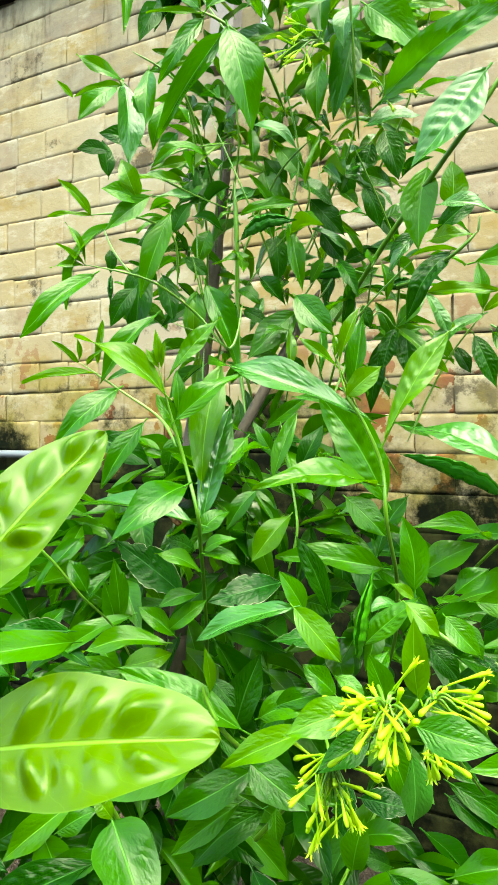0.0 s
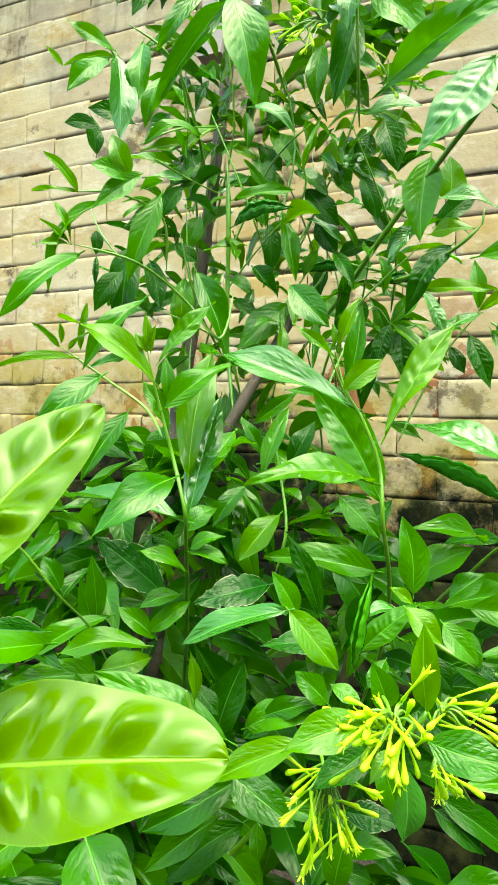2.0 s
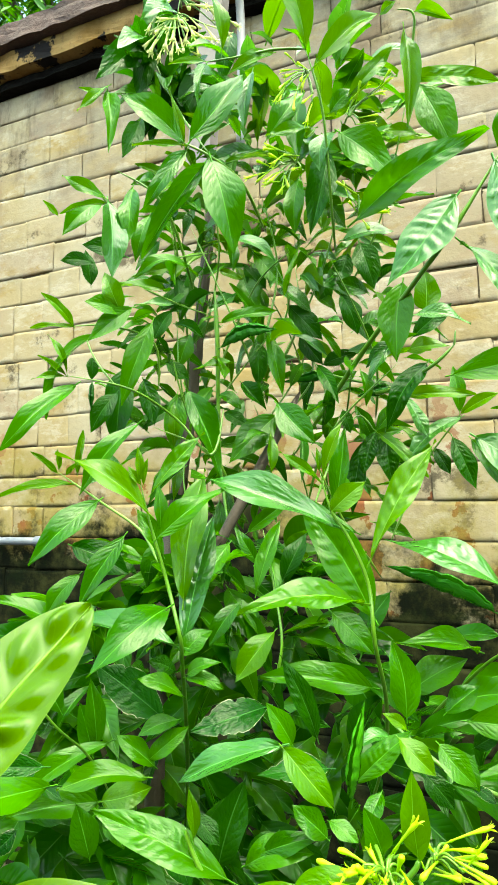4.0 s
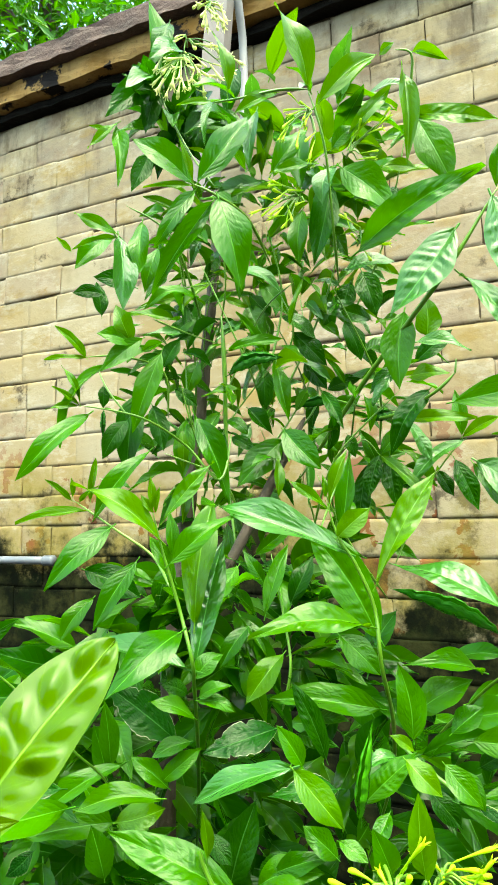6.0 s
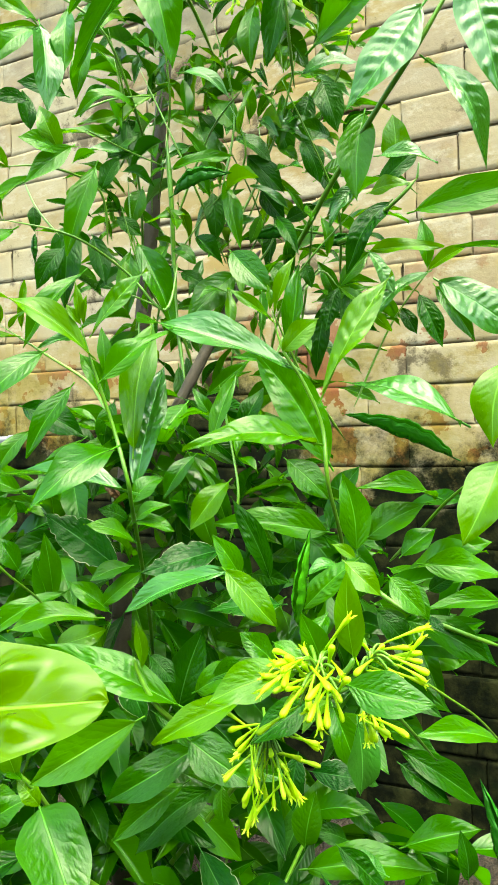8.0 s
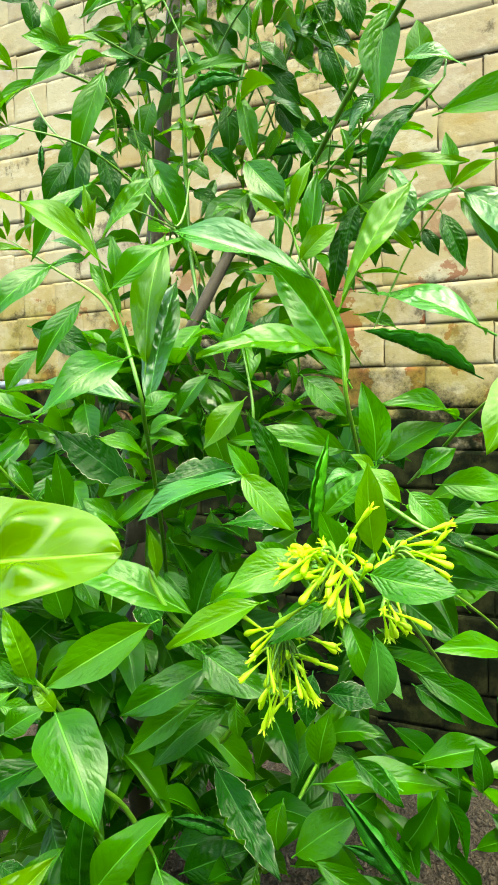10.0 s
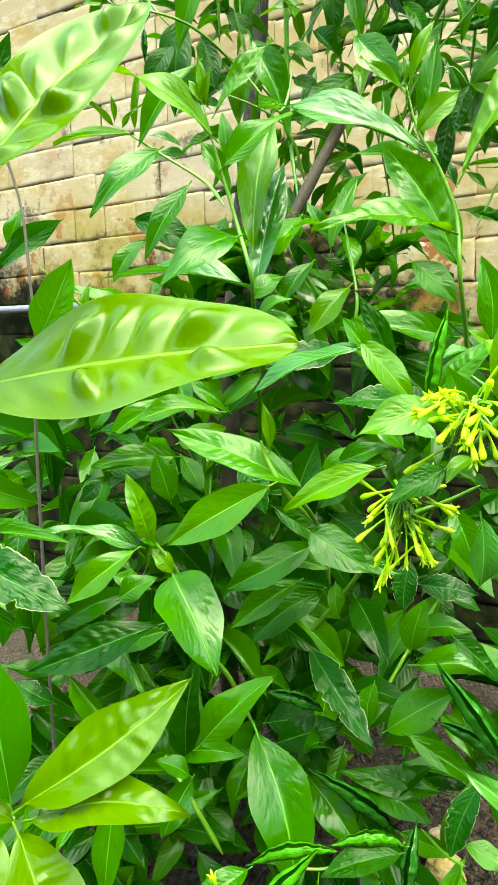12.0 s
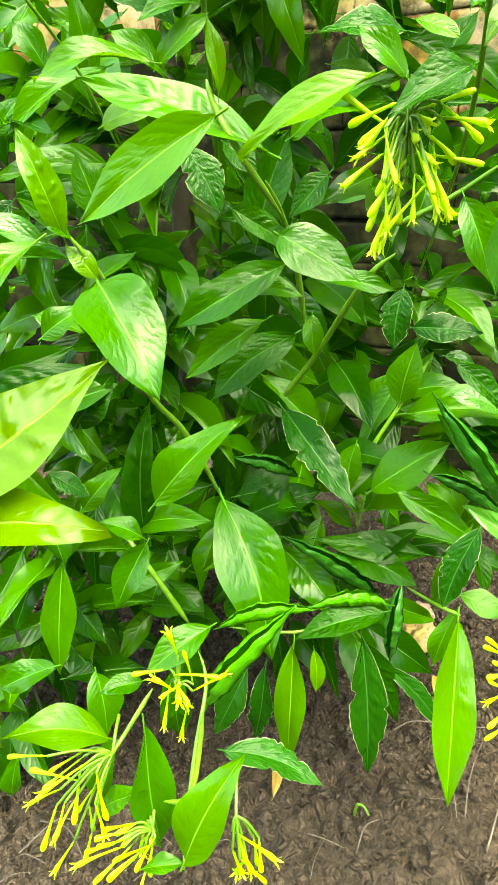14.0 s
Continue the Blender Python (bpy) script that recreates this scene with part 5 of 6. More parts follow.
leaf("d", (0.1112, 0.5800, 0.2098), (0.0304, 0.5700, 0.2806), 0.0228, -1, 0.05, "r")
leaf("d", (0.1580, 0.5800, 0.2505), (0.0577, 0.5900, 0.2635), 0.0294, 6, 0.05, "u")
leaf("d", (0.1201, 0.5300, 0.2599), (0.1124, 0.5200, 0.1945), 0.0203, 24, 0.05, "r")
leaf("y", (0.1264, 0.4200, 0.3137), (0.1138, 0.3700, 0.2309), 0.0264, 1, 0.06, "n")
leaf("p", (0.1790, 0.4200, 0.3390), (0.1263, 0.4300, 0.3804), 0.0230, -8, 0.10, "n")
leaf("d", (0.1475, 0.4600, 0.3487), (0.1260, 0.4500, 0.2968), 0.0234, 23, 0.10, "x")
leaf("g", (0.1278, 0.4700, 0.2840), (0.1455, 0.4700, 0.3452), 0.0157, -26, 0.10, "n")
leaf("g", (0.1393, 0.4600, 0.3007), (0.1673, 0.4500, 0.2916), 0.0193, 0, 0.10, "n")
leaf("g", (0.1361, 0.4500, 0.2982), (0.1234, 0.4500, 0.2540), 0.0149, 28, 0.10, "n")
leaf("d", (0.1754, 0.5000, 0.3379), (0.1227, 0.5000, 0.4199), 0.0193, -20, 0.05, "r")
leaf("d", (0.1775, 0.5100, 0.3492), (0.1299, 0.5100, 0.4021), 0.0191, -21, 0.05, "u")
leaf("p", (0.1782, 0.5300, 0.3939), (0.1440, 0.5300, 0.4067), 0.0227, 2, 0.10, "u")
leaf("d", (0.0046, 0.6100, 0.2759), (0.0656, 0.6000, 0.3031), 0.0380, 5, 0.10, "u")
leaf("d", (0.0482, 0.6000, 0.3153), (-0.0067, 0.6000, 0.3344), 0.0200, -2, 0.10, "r")
leaf("g", (0.0553, 0.5300, 0.4848), (0.1024, 0.5200, 0.4770), 0.0169, 12, 0.15, "n")
leaf("g", (0.0125, 0.5600, 0.4755), (0.0490, 0.5500, 0.4696), 0.0174, 10, 0.15, "n")
leaf("d", (-0.0192, 0.5300, 0.5607), (-0.0000, 0.5200, 0.5232), 0.0267, 6, 0.08, "x")
leaf("d", (0.0055, 0.5300, 0.5261), (0.0485, 0.5200, 0.4980), 0.0179, 18, 0.10, "u")
leaf("g", (-0.1238, 0.4700, 0.2412), (-0.1660, 0.4700, 0.2221), 0.0256, 7, 0.10, "n")
leaf("g", (-0.0906, 0.4500, 0.2539), (-0.0863, 0.4400, 0.2110), 0.0274, -29, 0.10, "n")
leaf("d", (-0.1164, 0.5000, 0.3711), (-0.0931, 0.5000, 0.3541), 0.0179, -9, 0.10, "x")
leaf("g", (-0.1415, 0.5800, 0.3888), (-0.0847, 0.5800, 0.4048), 0.0266, 18, 0.10, "n")
leaf("d", (-0.1625, 0.5500, 0.2545), (-0.1321, 0.5500, 0.2797), 0.0233, 11, 0.10, "u")
leaf("d", (0.0060, 0.4800, 0.2294), (-0.0198, 0.4700, 0.1775), 0.0247, 6, 0.10, "x")
leaf("d", (0.0179, 0.4700, 0.2382), (0.0082, 0.4700, 0.1716), 0.0200, 8, 0.10, "x")
leaf("d", (-0.0394, 0.4500, 0.2574), (-0.0405, 0.4500, 0.1943), 0.0227, 1, 0.10, "u")
leaf("g", (0.1132, 0.5400, 0.3320), (0.1738, 0.5300, 0.2946), 0.0223, 4, 0.10, "n")
leaf("d", (0.1362, 0.5400, 0.3448), (0.1922, 0.5300, 0.3081), 0.0181, 3, 0.10, "r")
leaf("g", (-0.1384, 0.4200, 0.2146), (-0.1482, 0.4200, 0.1798), 0.0149, -17, 0.10, "n")
leaf("g", (-0.0754, 0.3700, 0.2284), (-0.0432, 0.3600, 0.2576), 0.0158, -23, 0.10, "u")
leaf("g", (-0.0458, 0.3400, 0.2266), (-0.0228, 0.3400, 0.2306), 0.0117, -32, 0.10, "n")
leaf("g", (-0.0677, 0.4000, 0.2538), (-0.0826, 0.4000, 0.1991), 0.0172, -6, 0.10, "n")
leaf("d", (-0.1229, 0.5800, 0.3702), (-0.0879, 0.5800, 0.4135), 0.0346, 25, 0.10, "u")
leaf("g", (-0.1283, 0.5500, 0.4626), (-0.0962, 0.5500, 0.4503), 0.0172, 3, 0.10, "n")

# left side
leaf("d", (-0.1796, 0.4700, 0.7796), (-0.1490, 0.4600, 0.8377), 0.0215, 50, 0.08, "u")
leaf("d", (-0.1841, 0.5000, 0.7044), (-0.1357, 0.5000, 0.7361), 0.0198, 46, 0.10, "n")
leaf("g", (-0.1356, 0.4400, 0.6544), (-0.1090, 0.4300, 0.7016), 0.0279, 44, 0.08, "n")
leaf("d", (-0.1997, 0.4800, 0.7022), (-0.1741, 0.4800, 0.7450), 0.0231, 45, 0.10, "n")
leaf("g", (-0.1761, 0.5000, 0.7194), (-0.1628, 0.5000, 0.7453), 0.0124, 34, 0.10, "n")
leaf("y", (-0.1240, 0.5000, 0.6735), (-0.1194, 0.5000, 0.6933), 0.0075, 13, 0.10, "n")

# near leaves
leaf("l", (-0.0938, 0.2478, 0.6375), (0.0202, 0.2310, 0.6525), 0.0510, 6, 0.05, "k")
leaf("l", (-0.0838, 0.2200, 0.6740), (-0.0255, 0.2600, 0.7557), 0.0375, 4, 0.10, "k")
leaf("l", (-0.0939, 0.2200, 0.7231), (-0.0649, 0.2350, 0.7871), 0.0252, 27, 0.06, "u")
leaf("l", (-0.0735, 0.1800, 0.6383), (-0.0660, 0.1900, 0.6859), 0.0286, 12, 0.08, "k")

leaf("l", (-0.0805, 0.1650, 0.7244), (-0.0335, 0.1700, 0.7257), 0.0154, 25, 0.08, "n")

# right edge
leaf("p", (0.2529, 0.5300, 1.0905), (0.2769, 0.5200, 0.9779), 0.0478, 15, 0.10, "u")
leaf("p", (0.2274, 0.5500, 1.0251), (0.2716, 0.5400, 0.9353), 0.0246, 23, 0.25, "u")
leaf("g", (0.2236, 0.5700, 0.9132), (0.3129, 0.5300, 0.9243), 0.0335, 53, 0.10, "n")
leaf("p", (0.2535, 0.6000, 0.8627), (0.3170, 0.5800, 0.8124), 0.0464, 33, 0.10, "u")
leaf("g", (0.2575, 0.6200, 0.8624), (0.2888, 0.6100, 0.8106), 0.0213, 36, 0.10, "n")
leaf("g", (0.3209, 0.5800, 0.8822), (0.2567, 0.5700, 0.8843), 0.0092, -37, 0.10, "n")
leaf("y", (0.2551, 0.4700, 0.7785), (0.2374, 0.4600, 0.7185), 0.0335, 21, 0.10, "n")
leaf("y", (0.2455, 0.4700, 0.7094), (0.2113, 0.4500, 0.6573), 0.0367, 9, 0.10, "n")
leaf("g", (0.2237, 0.5700, 0.6221), (0.2876, 0.5600, 0.6127), 0.0309, 22, 0.10, "n")
leaf("g", (0.2659, 0.5100, 0.6044), (0.2004, 0.5000, 0.6027), 0.0174, -5, 0.15, "n")
leaf("d", (0.1959, 0.5300, 0.5883), (0.2582, 0.5200, 0.5568), 0.0300, 21, 0.10, "n")
leaf("g", (0.2548, 0.5000, 0.5070), (0.1905, 0.4900, 0.5178), 0.0223, -4, 0.10, "n")
leaf("g", (0.1861, 0.5000, 0.6243), (0.2019, 0.4900, 0.5981), 0.0199, 17, 0.10, "n")
leaf("d", (0.2120, 0.6000, 0.4546), (0.2811, 0.5900, 0.4073), 0.0295, 11, 0.10, "n")
leaf("g", (0.1220, 0.5600, 0.3827), (0.2245, 0.5500, 0.3809), 0.0348, -5, 0.10, "n")
leaf("g", (0.1980, 0.5500, 0.4026), (0.2591, 0.5400, 0.4195), 0.0292, -4, 0.10, "n")
leaf("d", (0.2662, 0.5200, 0.3917), (0.2482, 0.5200, 0.4701), 0.0176, -17, 0.08, "r")
leaf("d", (0.1365, 0.5000, 0.4370), (0.1697, 0.4900, 0.4057), 0.0186, 3, 0.10, "u")
leaf("d", (0.2302, 0.5000, 0.4072), (0.2248, 0.5000, 0.4442), 0.0168, -12, 0.10, "n")
leaf("g", (0.1253, 0.6000, 0.3759), (0.1361, 0.6000, 0.4242), 0.0303, -14, 0.10, "n")

# a withered leaf caught by the stem
part("withered_leaf", mesh_of("withered_leaf", *blade("r", 0.3, 78)[:2], WITHERED), shrub, leaf_pose((-0.0529, 0.69, 0.6847), (-0.0323, 0.68, 0.6640), 0.013, 10), "curled orange-brown withered leaf")

# flower clusters
flowers((0.0791, 0.4000, 0.5646), [(0.0545, 0.3950, 0.5435), (0.0597, 0.4000, 0.5511), (0.0726, 0.3900, 0.5246), (0.0685, 0.3950, 0.5227), (0.0644, 0.4000, 0.5245), (0.0812, 0.3900, 0.5287), (0.0982, 0.3950, 0.5330), (0.0944, 0.4000, 0.5293), (0.1068, 0.3900, 0.5630), (0.1082, 0.3950, 0.5488), (0.1012, 0.4000, 0.5509), (0.1023, 0.4000, 0.5748), (0.0608, 0.4100, 0.5586), (0.0575, 0.4100, 0.5648), (0.0789, 0.4000, 0.5261), (0.0915, 0.4100, 0.5768), (0.0687, 0.3900, 0.5439), (0.0841, 0.3800, 0.5401)], "lime")
flowers((0.0991, 0.3400, 0.6188), [(0.0695, 0.3600, 0.6191), (0.0732, 0.3300, 0.6230), (0.0817, 0.3200, 0.6197), (0.0968, 0.3200, 0.6023), (0.0880, 0.3200, 0.6122), (0.1140, 0.3400, 0.6454), (0.1045, 0.3300, 0.6358), (0.0931, 0.3500, 0.6284), (0.0836, 0.3300, 0.6307), (0.1111, 0.3300, 0.6010), (0.0767, 0.3200, 0.6197), (0.0919, 0.3100, 0.6204), (0.0695, 0.3400, 0.5925), (0.1069, 0.3200, 0.6270), (0.0773, 0.3100, 0.6337), (0.0992, 0.3100, 0.6240), (0.0775, 0.3400, 0.6242)], "lime")
flowers((0.1283, 0.3600, 0.6175), [(0.1513, 0.3500, 0.6310), (0.1518, 0.3500, 0.6186), (0.1519, 0.3400, 0.6165), (0.1485, 0.3600, 0.6188), (0.1531, 0.3500, 0.6090), (0.1240, 0.3600, 0.6303), (0.1355, 0.3600, 0.6246), (0.1441, 0.3600, 0.6089)], "lime")
flowers((0.1237, 0.3500, 0.5968), [(0.1251, 0.3500, 0.5831), (0.1288, 0.3400, 0.5882), (0.1328, 0.3400, 0.5895), (0.1385, 0.3300, 0.5958)], "lime")
flowers((-0.0610, 0.3700, 0.2723), [(-0.1011, 0.3600, 0.2738), (-0.0968, 0.3600, 0.2597), (-0.1035, 0.3550, 0.2567), (-0.0898, 0.3500, 0.2383), (-0.0956, 0.3500, 0.2100), (-0.0779, 0.3500, 0.2187), (-0.0833, 0.3600, 0.2417), (-0.0751, 0.3600, 0.2243)], "lime")
flowers((-0.0416, 0.3550, 0.2350), [(-0.0811, 0.3450, 0.2248), (-0.0661, 0.3450, 0.2096), (-0.0716, 0.3400, 0.2147), (-0.0514, 0.3400, 0.2002), (-0.0453, 0.3450, 0.2103), (-0.0770, 0.3500, 0.2253), (-0.0575, 0.3500, 0.2293), (-0.0700, 0.3600, 0.2286)], "lime")
flowers((-0.0276, 0.3900, 0.2979), [(-0.0297, 0.3900, 0.3332), (-0.0499, 0.3850, 0.3110), (-0.0041, 0.3900, 0.3070), (-0.0372, 0.3850, 0.2727), (-0.0191, 0.3800, 0.2979)], "lime")
flowers((0.0026, 0.3500, 0.2515), [(0.0229, 0.3450, 0.2278), (0.0168, 0.3400, 0.2159), (0.0049, 0.3400, 0.2174), (0.0105, 0.3450, 0.2141)], "lime")
flowers((0.1652, 0.4000, 0.2860), [(0.1340, 0.3900, 0.3277), (0.1335, 0.3850, 0.2884), (0.1352, 0.3850, 0.2619), (0.1371, 0.3900, 0.3117), (0.1355, 0.3800, 0.2776), (0.1494, 0.4000, 0.3334), (0.1403, 0.3800, 0.2873)], "lime")
flowers((-0.0326, 0.7000, 1.3574), [(-0.0668, 0.6900, 1.3129), (-0.0591, 0.6800, 1.2972), (-0.0514, 0.6800, 1.2931), (-0.0432, 0.6800, 1.3044), (-0.0346, 0.6700, 1.2888), (-0.0265, 0.6700, 1.2917), (-0.0194, 0.6800, 1.2978), (-0.0117, 0.6800, 1.3035), (-0.0034, 0.6800, 1.2945), (-0.0092, 0.6800, 1.3191), (0.0009, 0.6900, 1.3233), (-0.0527, 0.6900, 1.3296), (-0.0420, 0.6800, 1.3271), (0.0140, 0.6900, 1.3200), (0.0206, 0.7000, 1.3437), (-0.0158, 0.6700, 1.3183)], "pale")
flowers((0.0007, 0.7000, 1.4250), [(-0.0103, 0.6900, 1.3996), (-0.0017, 0.6900, 1.3887), (0.0062, 0.6900, 1.3866), (0.0162, 0.6900, 1.3927), (-0.0154, 0.7000, 1.4217), (0.0196, 0.7000, 1.4164), (0.0097, 0.6800, 1.3927), (-0.0074, 0.7000, 1.4385), (0.0229, 0.7000, 1.4015), (-0.0146, 0.7100, 1.4590)], "pale")
flowers((-0.0280, 0.7100, 1.3864), [(-0.0473, 0.7000, 1.3741), (-0.0168, 0.6900, 1.3592), (0.0127, 0.7000, 1.3641), (-0.0408, 0.7000, 1.3853), (0.0260, 0.7000, 1.3570), (0.0393, 0.7000, 1.3499)], "pale")
flowers((0.1015, 0.5900, 1.2092), [(0.0733, 0.5800, 1.1751), (0.0707, 0.5800, 1.1869), (0.0791, 0.5800, 1.1989), (0.0840, 0.5800, 1.1635), (0.0917, 0.5900, 1.2212), (0.0765, 0.5800, 1.2079), (0.0938, 0.5700, 1.1660)], "lime")
flowers((0.0933, 0.6200, 1.1360), [(0.0433, 0.6000, 1.1099), (0.0519, 0.6000, 1.1277), (0.0632, 0.6000, 1.1427), (0.0627, 0.6000, 1.1071), (0.0736, 0.6000, 1.0954), (0.0848, 0.6000, 1.1014), (0.0677, 0.5900, 1.1194)], "lime")
flowers((0.1554, 0.6200, 1.0878), [(0.1878, 0.6100, 1.0982), (0.1854, 0.6100, 1.1102), (0.1639, 0.6100, 1.0654), (0.1789, 0.6000, 1.0786), (0.1333, 0.6200, 1.1180)], "lime")
flowers((0.1449, 0.6100, 1.1800), [(0.1846, 0.6000, 1.2235), (0.1842, 0.6000, 1.2142), (0.1554, 0.6000, 1.2107), (0.1714, 0.6000, 1.1771)], "lime")

# ---- more foliage deep inside the shrub, in its shade ----
rng = random.Random(11)
verts, faces, uvs, slots = [], [], [], []
pool = [(blade(s, b, 40 + i, True)) for i, (s, b) in enumerate((("n", 0.1), ("n", 0.2), ("n", 0.15), ("f", 0.1), ("n", 0.05)))]


def fill(count, centre, size, kinds, short=0.05, long=0.095, slim=0.37):
    for _ in range(count):
        while True:
            q = Vector([rng.uniform(-1, 1) for _ in range(3)])
            if q.length < 1:
                break
        p = Vector([centre[i] + q[i] * size[i] for i in range(3)])
        out = Vector((q.x + rng.uniform(-0.7, 0.7), -0.5 + rng.uniform(-0.5, 0.6), rng.uniform(-0.9, 0.5))).normalized()
        size_l = rng.uniform(short, long)
        m = leaf_pose(p, p + out * size_l, size_l * slim * rng.uniform(0.8, 1.15), rng.uniform(-40, 40))
        bv, bf, bu = pool[rng.randrange(5)]
        k = len(verts)
        verts.extend(m @ Vector(v) for v in bv)
        faces.extend(tuple(k + i for i in f) for f in bf)
        uvs.extend(bu)
        slots.extend([rng.choice(kinds)] * len(bf))


# darker leaf colours low down add to the shade, paler ones on top imitate haze
fill(90, (0.04, 0.80, 0.54), (0.30, 0.12, 0.22), (0, 1, 1), 0.06, 0.10, 0.42)
fill(60, (0.02, 0.74, 0.26), (0.26, 0.10, 0.18), (0, 1, 1), 0.06, 0.10, 0.42)
fill(90, (-0.22, 0.68, 0.46), (0.18, 0.12, 0.20), (0, 1, 1), 0.06, 0.10, 0.40)
fill(14, (0.26, 0.80, 0.50), (0.14, 0.10, 0.14), (0, 1, 1), 0.06, 0.10, 0.40)
fill(240, (0.07, 0.78, 0.94), (0.19, 0.10, 0.24), (0, 0, 0, 1, 2, 3), 0.028, 0.062, 0.3)
fill(100, (0.08, 0.78, 1.15), (0.15, 0.08, 0.12), (0, 0, 2, 3), 0.03, 0.065, 0.32)
fill(45, (-0.15, 0.59, 0.22), (0.11, 0.06, 0.10), (0, 1, 1), 0.05, 0.08, 0.42)
fill(36, (0.03, 0.63, 0.22), (0.14, 0.06, 0.10), (0, 1, 1), 0.05, 0.085, 0.42)
fill(8, (0.20, 0.66, 0.28), (0.10, 0.08, 0.10), (1, 1), 0.05, 0.08)
fill(80, (-0.08, 0.92, 0.24), (0.26, 0.07, 0.26), (1, 1, 0), 0.06, 0.10, 0.42)
fill(60, (-0.06, 0.82, 0.32), (0.16, 0.10, 0.22), (1, 1, 0), 0.06, 0.10, 0.42)
fill(150, (0.02, 0.98, 0.46), (0.42, 0.10, 0.22), (1, 1, 0), 0.06, 0.11, 0.44)
fill(30, (-0.045, 0.71, 0.42), (0.05, 0.03, 0.20), (1, 1, 0), 0.05, 0.09, 0.42)
fill(80, (-0.04, 0.73, 0.65), (0.20, 0.08, 0.09), (0, 0, 1), 0.05, 0.085, 0.38)
fill(50, (0.04, 0.70, 0.72), (0.12, 0.06, 0.06), (0, 0, 1), 0.04, 0.07, 0.36)
fill(46, (-0.010, 0.770, 1.02), (0.06, 0.04, 0.24), (0, 0, 1, 3), 0.028, 0.06, 0.32)
fill(80, (0.12, 0.74, 1.26), (0.12, 0.08, 0.10), (0, 0, 2, 3), 0.04, 0.085)
fill(45, (-0.047, 0.780, 1.327), (0.03, 0.04, 0.04), (1, 1, 0), 0.05, 0.08)
fill(60, (-0.28, 0.68, 0.14), (0.14, 0.12, 0.12), (1, 1, 0), 0.06, 0.10, 0.42)
fill(16, (-0.238, 0.640, 0.420), (0.05, 0.05, 0.06), (1, 1, 0), 0.05, 0.09, 0.42)
fill(16, (-0.103, 0.680, 0.347), (0.05, 0.05, 0.06), (1, 1, 0), 0.05, 0.09, 0.42)
fill(10, (0.266, 0.680, 0.283), (0.05, 0.05, 0.06), (1, 1, 0), 0.05, 0.09, 0.42)
fill(12, (0.169, 0.700, 0.280), (0.05, 0.05, 0.06), (1, 1, 0), 0.05, 0.09, 0.42)
# fine bare twigs that criss-cross the crown
for _ in range(26):
    a = Vector((rng.uniform(-0.05, 0.20), rng.uniform(0.70, 0.86), rng.uniform(0.70, 1.05)))
    b = a + Vector((rng.uniform(-0.10, 0.10), rng.uniform(-0.12, 0.02), rng.uniform(0.08, 0.20)))
    c = a.lerp(b, 0.5) + Vector([rng.uniform(-0.025, 0.025) for _ in range(3)])
    stalk("stem", rng.uniform(0.0016, 0.0026), 0.001, [a, c, b])

me = mesh_of("inner_foliage", verts, faces, LEAF["g"], uvs)
for kind in "dyp":
    me.materials.append(LEAF[kind])
me.polygons.foreach_set("material_index", slots)
part("inner_foliage", me, shrub)["kind"] = "stuff"

# ---- things on and by the wall ----
def round_bar(name, path, radius, material, label, category, wobble=0.0):
    v, f = tube(path, (radius, radius), 16, wobble)
    return tagged(new(name, mesh_of(name, v, f, material)), label, category)


def on_wall(s, off, z):
    return WALL @ Vector((s, -off, z))


pipe = round_bar("water_pipe", [on_wall(-2.5, 0.025, 0.740), on_wall(-1.3, 0.025, 0.740), on_wall(-0.444, 0.025, 0.740)], 0.0098, PIPE, "grey plastic water pipe running along the brick wall", "pipe")
v, f = tube([on_wall(-0.469, 0.025, 0.740), on_wall(-0.440, 0.025, 0.740)], (0.0126, 0.0126), 16)
part("end_cap", mesh_of("end_cap", v, f, PIPE), pipe)
pole = round_bar("drain_pipe", [on_wall(0.079, 0.03, 1.62), on_wall(0.089, 0.05, 1.90), on_wall(0.104, 0.12, 2.06), on_wall(0.110, 0.12, 2.5)], 0.0095, POLE, "white plastic drain pipe standing against the brick wall", "pipe")
board = slab("board", (-0.026, -0.016, -0.45), (0.026, 0.016, 0.55), BOARD)
board.matrix_world = WALL @ pose(0.066, -0.125, 1.95, -4, 2.5, 0)
tagged(board, "weathered grey wooden board leaning against the brick wall", "board")

# ---- litter on the soil ----
def stone(name, at, size, material, label, category, seed):
    bm = bmesh.new()
    bmesh.ops.create_icosphere(bm, subdivisions=4, radius=1)
    for v in bm.verts:
        d = 1 + 0.5 * noise.noise(v.co * 1.5 + Vector((seed, 0, 0))) + 0.3 * noise.cell(v.co * 1.9 + Vector((seed, 2, 5))) * 0.5 + 0.16 * noise.noise(v.co * 5)
        v.co = Vector((v.co.x * size[0], v.co.y * size[1], v.co.z * size[2])) * d
    me = bpy.data.meshes.new(name)
    bm.to_mesh(me)
    bm.free()
    me.materials.append(material)
    me.polygons.foreach_set("use_smooth", [True] * len(me.polygons))
    ob = new(name, me)
    ob.location = at
    return tagged(ob, label, category)


stone("stone", (0.2041, 0.7685, 0.0110), (0.024, 0.017, 0.019), ROCK, "rough ochre yellow stone lying on the soil", "stone", 3)
stone("stone", (0.2091, 0.8125, 0.0087), (0.019, 0.015, 0.014), BRICKBAT, "small pinkish brick fragment lying on the soil", "stone", 8)


def twig(path, r, label):
    v, f = tube(path, (r, r * 0.6), 6, 0.3)
    tagged(new("twig", mesh_of("twig", v, f, TWIG)), label, "twig", "twigs on the soil")


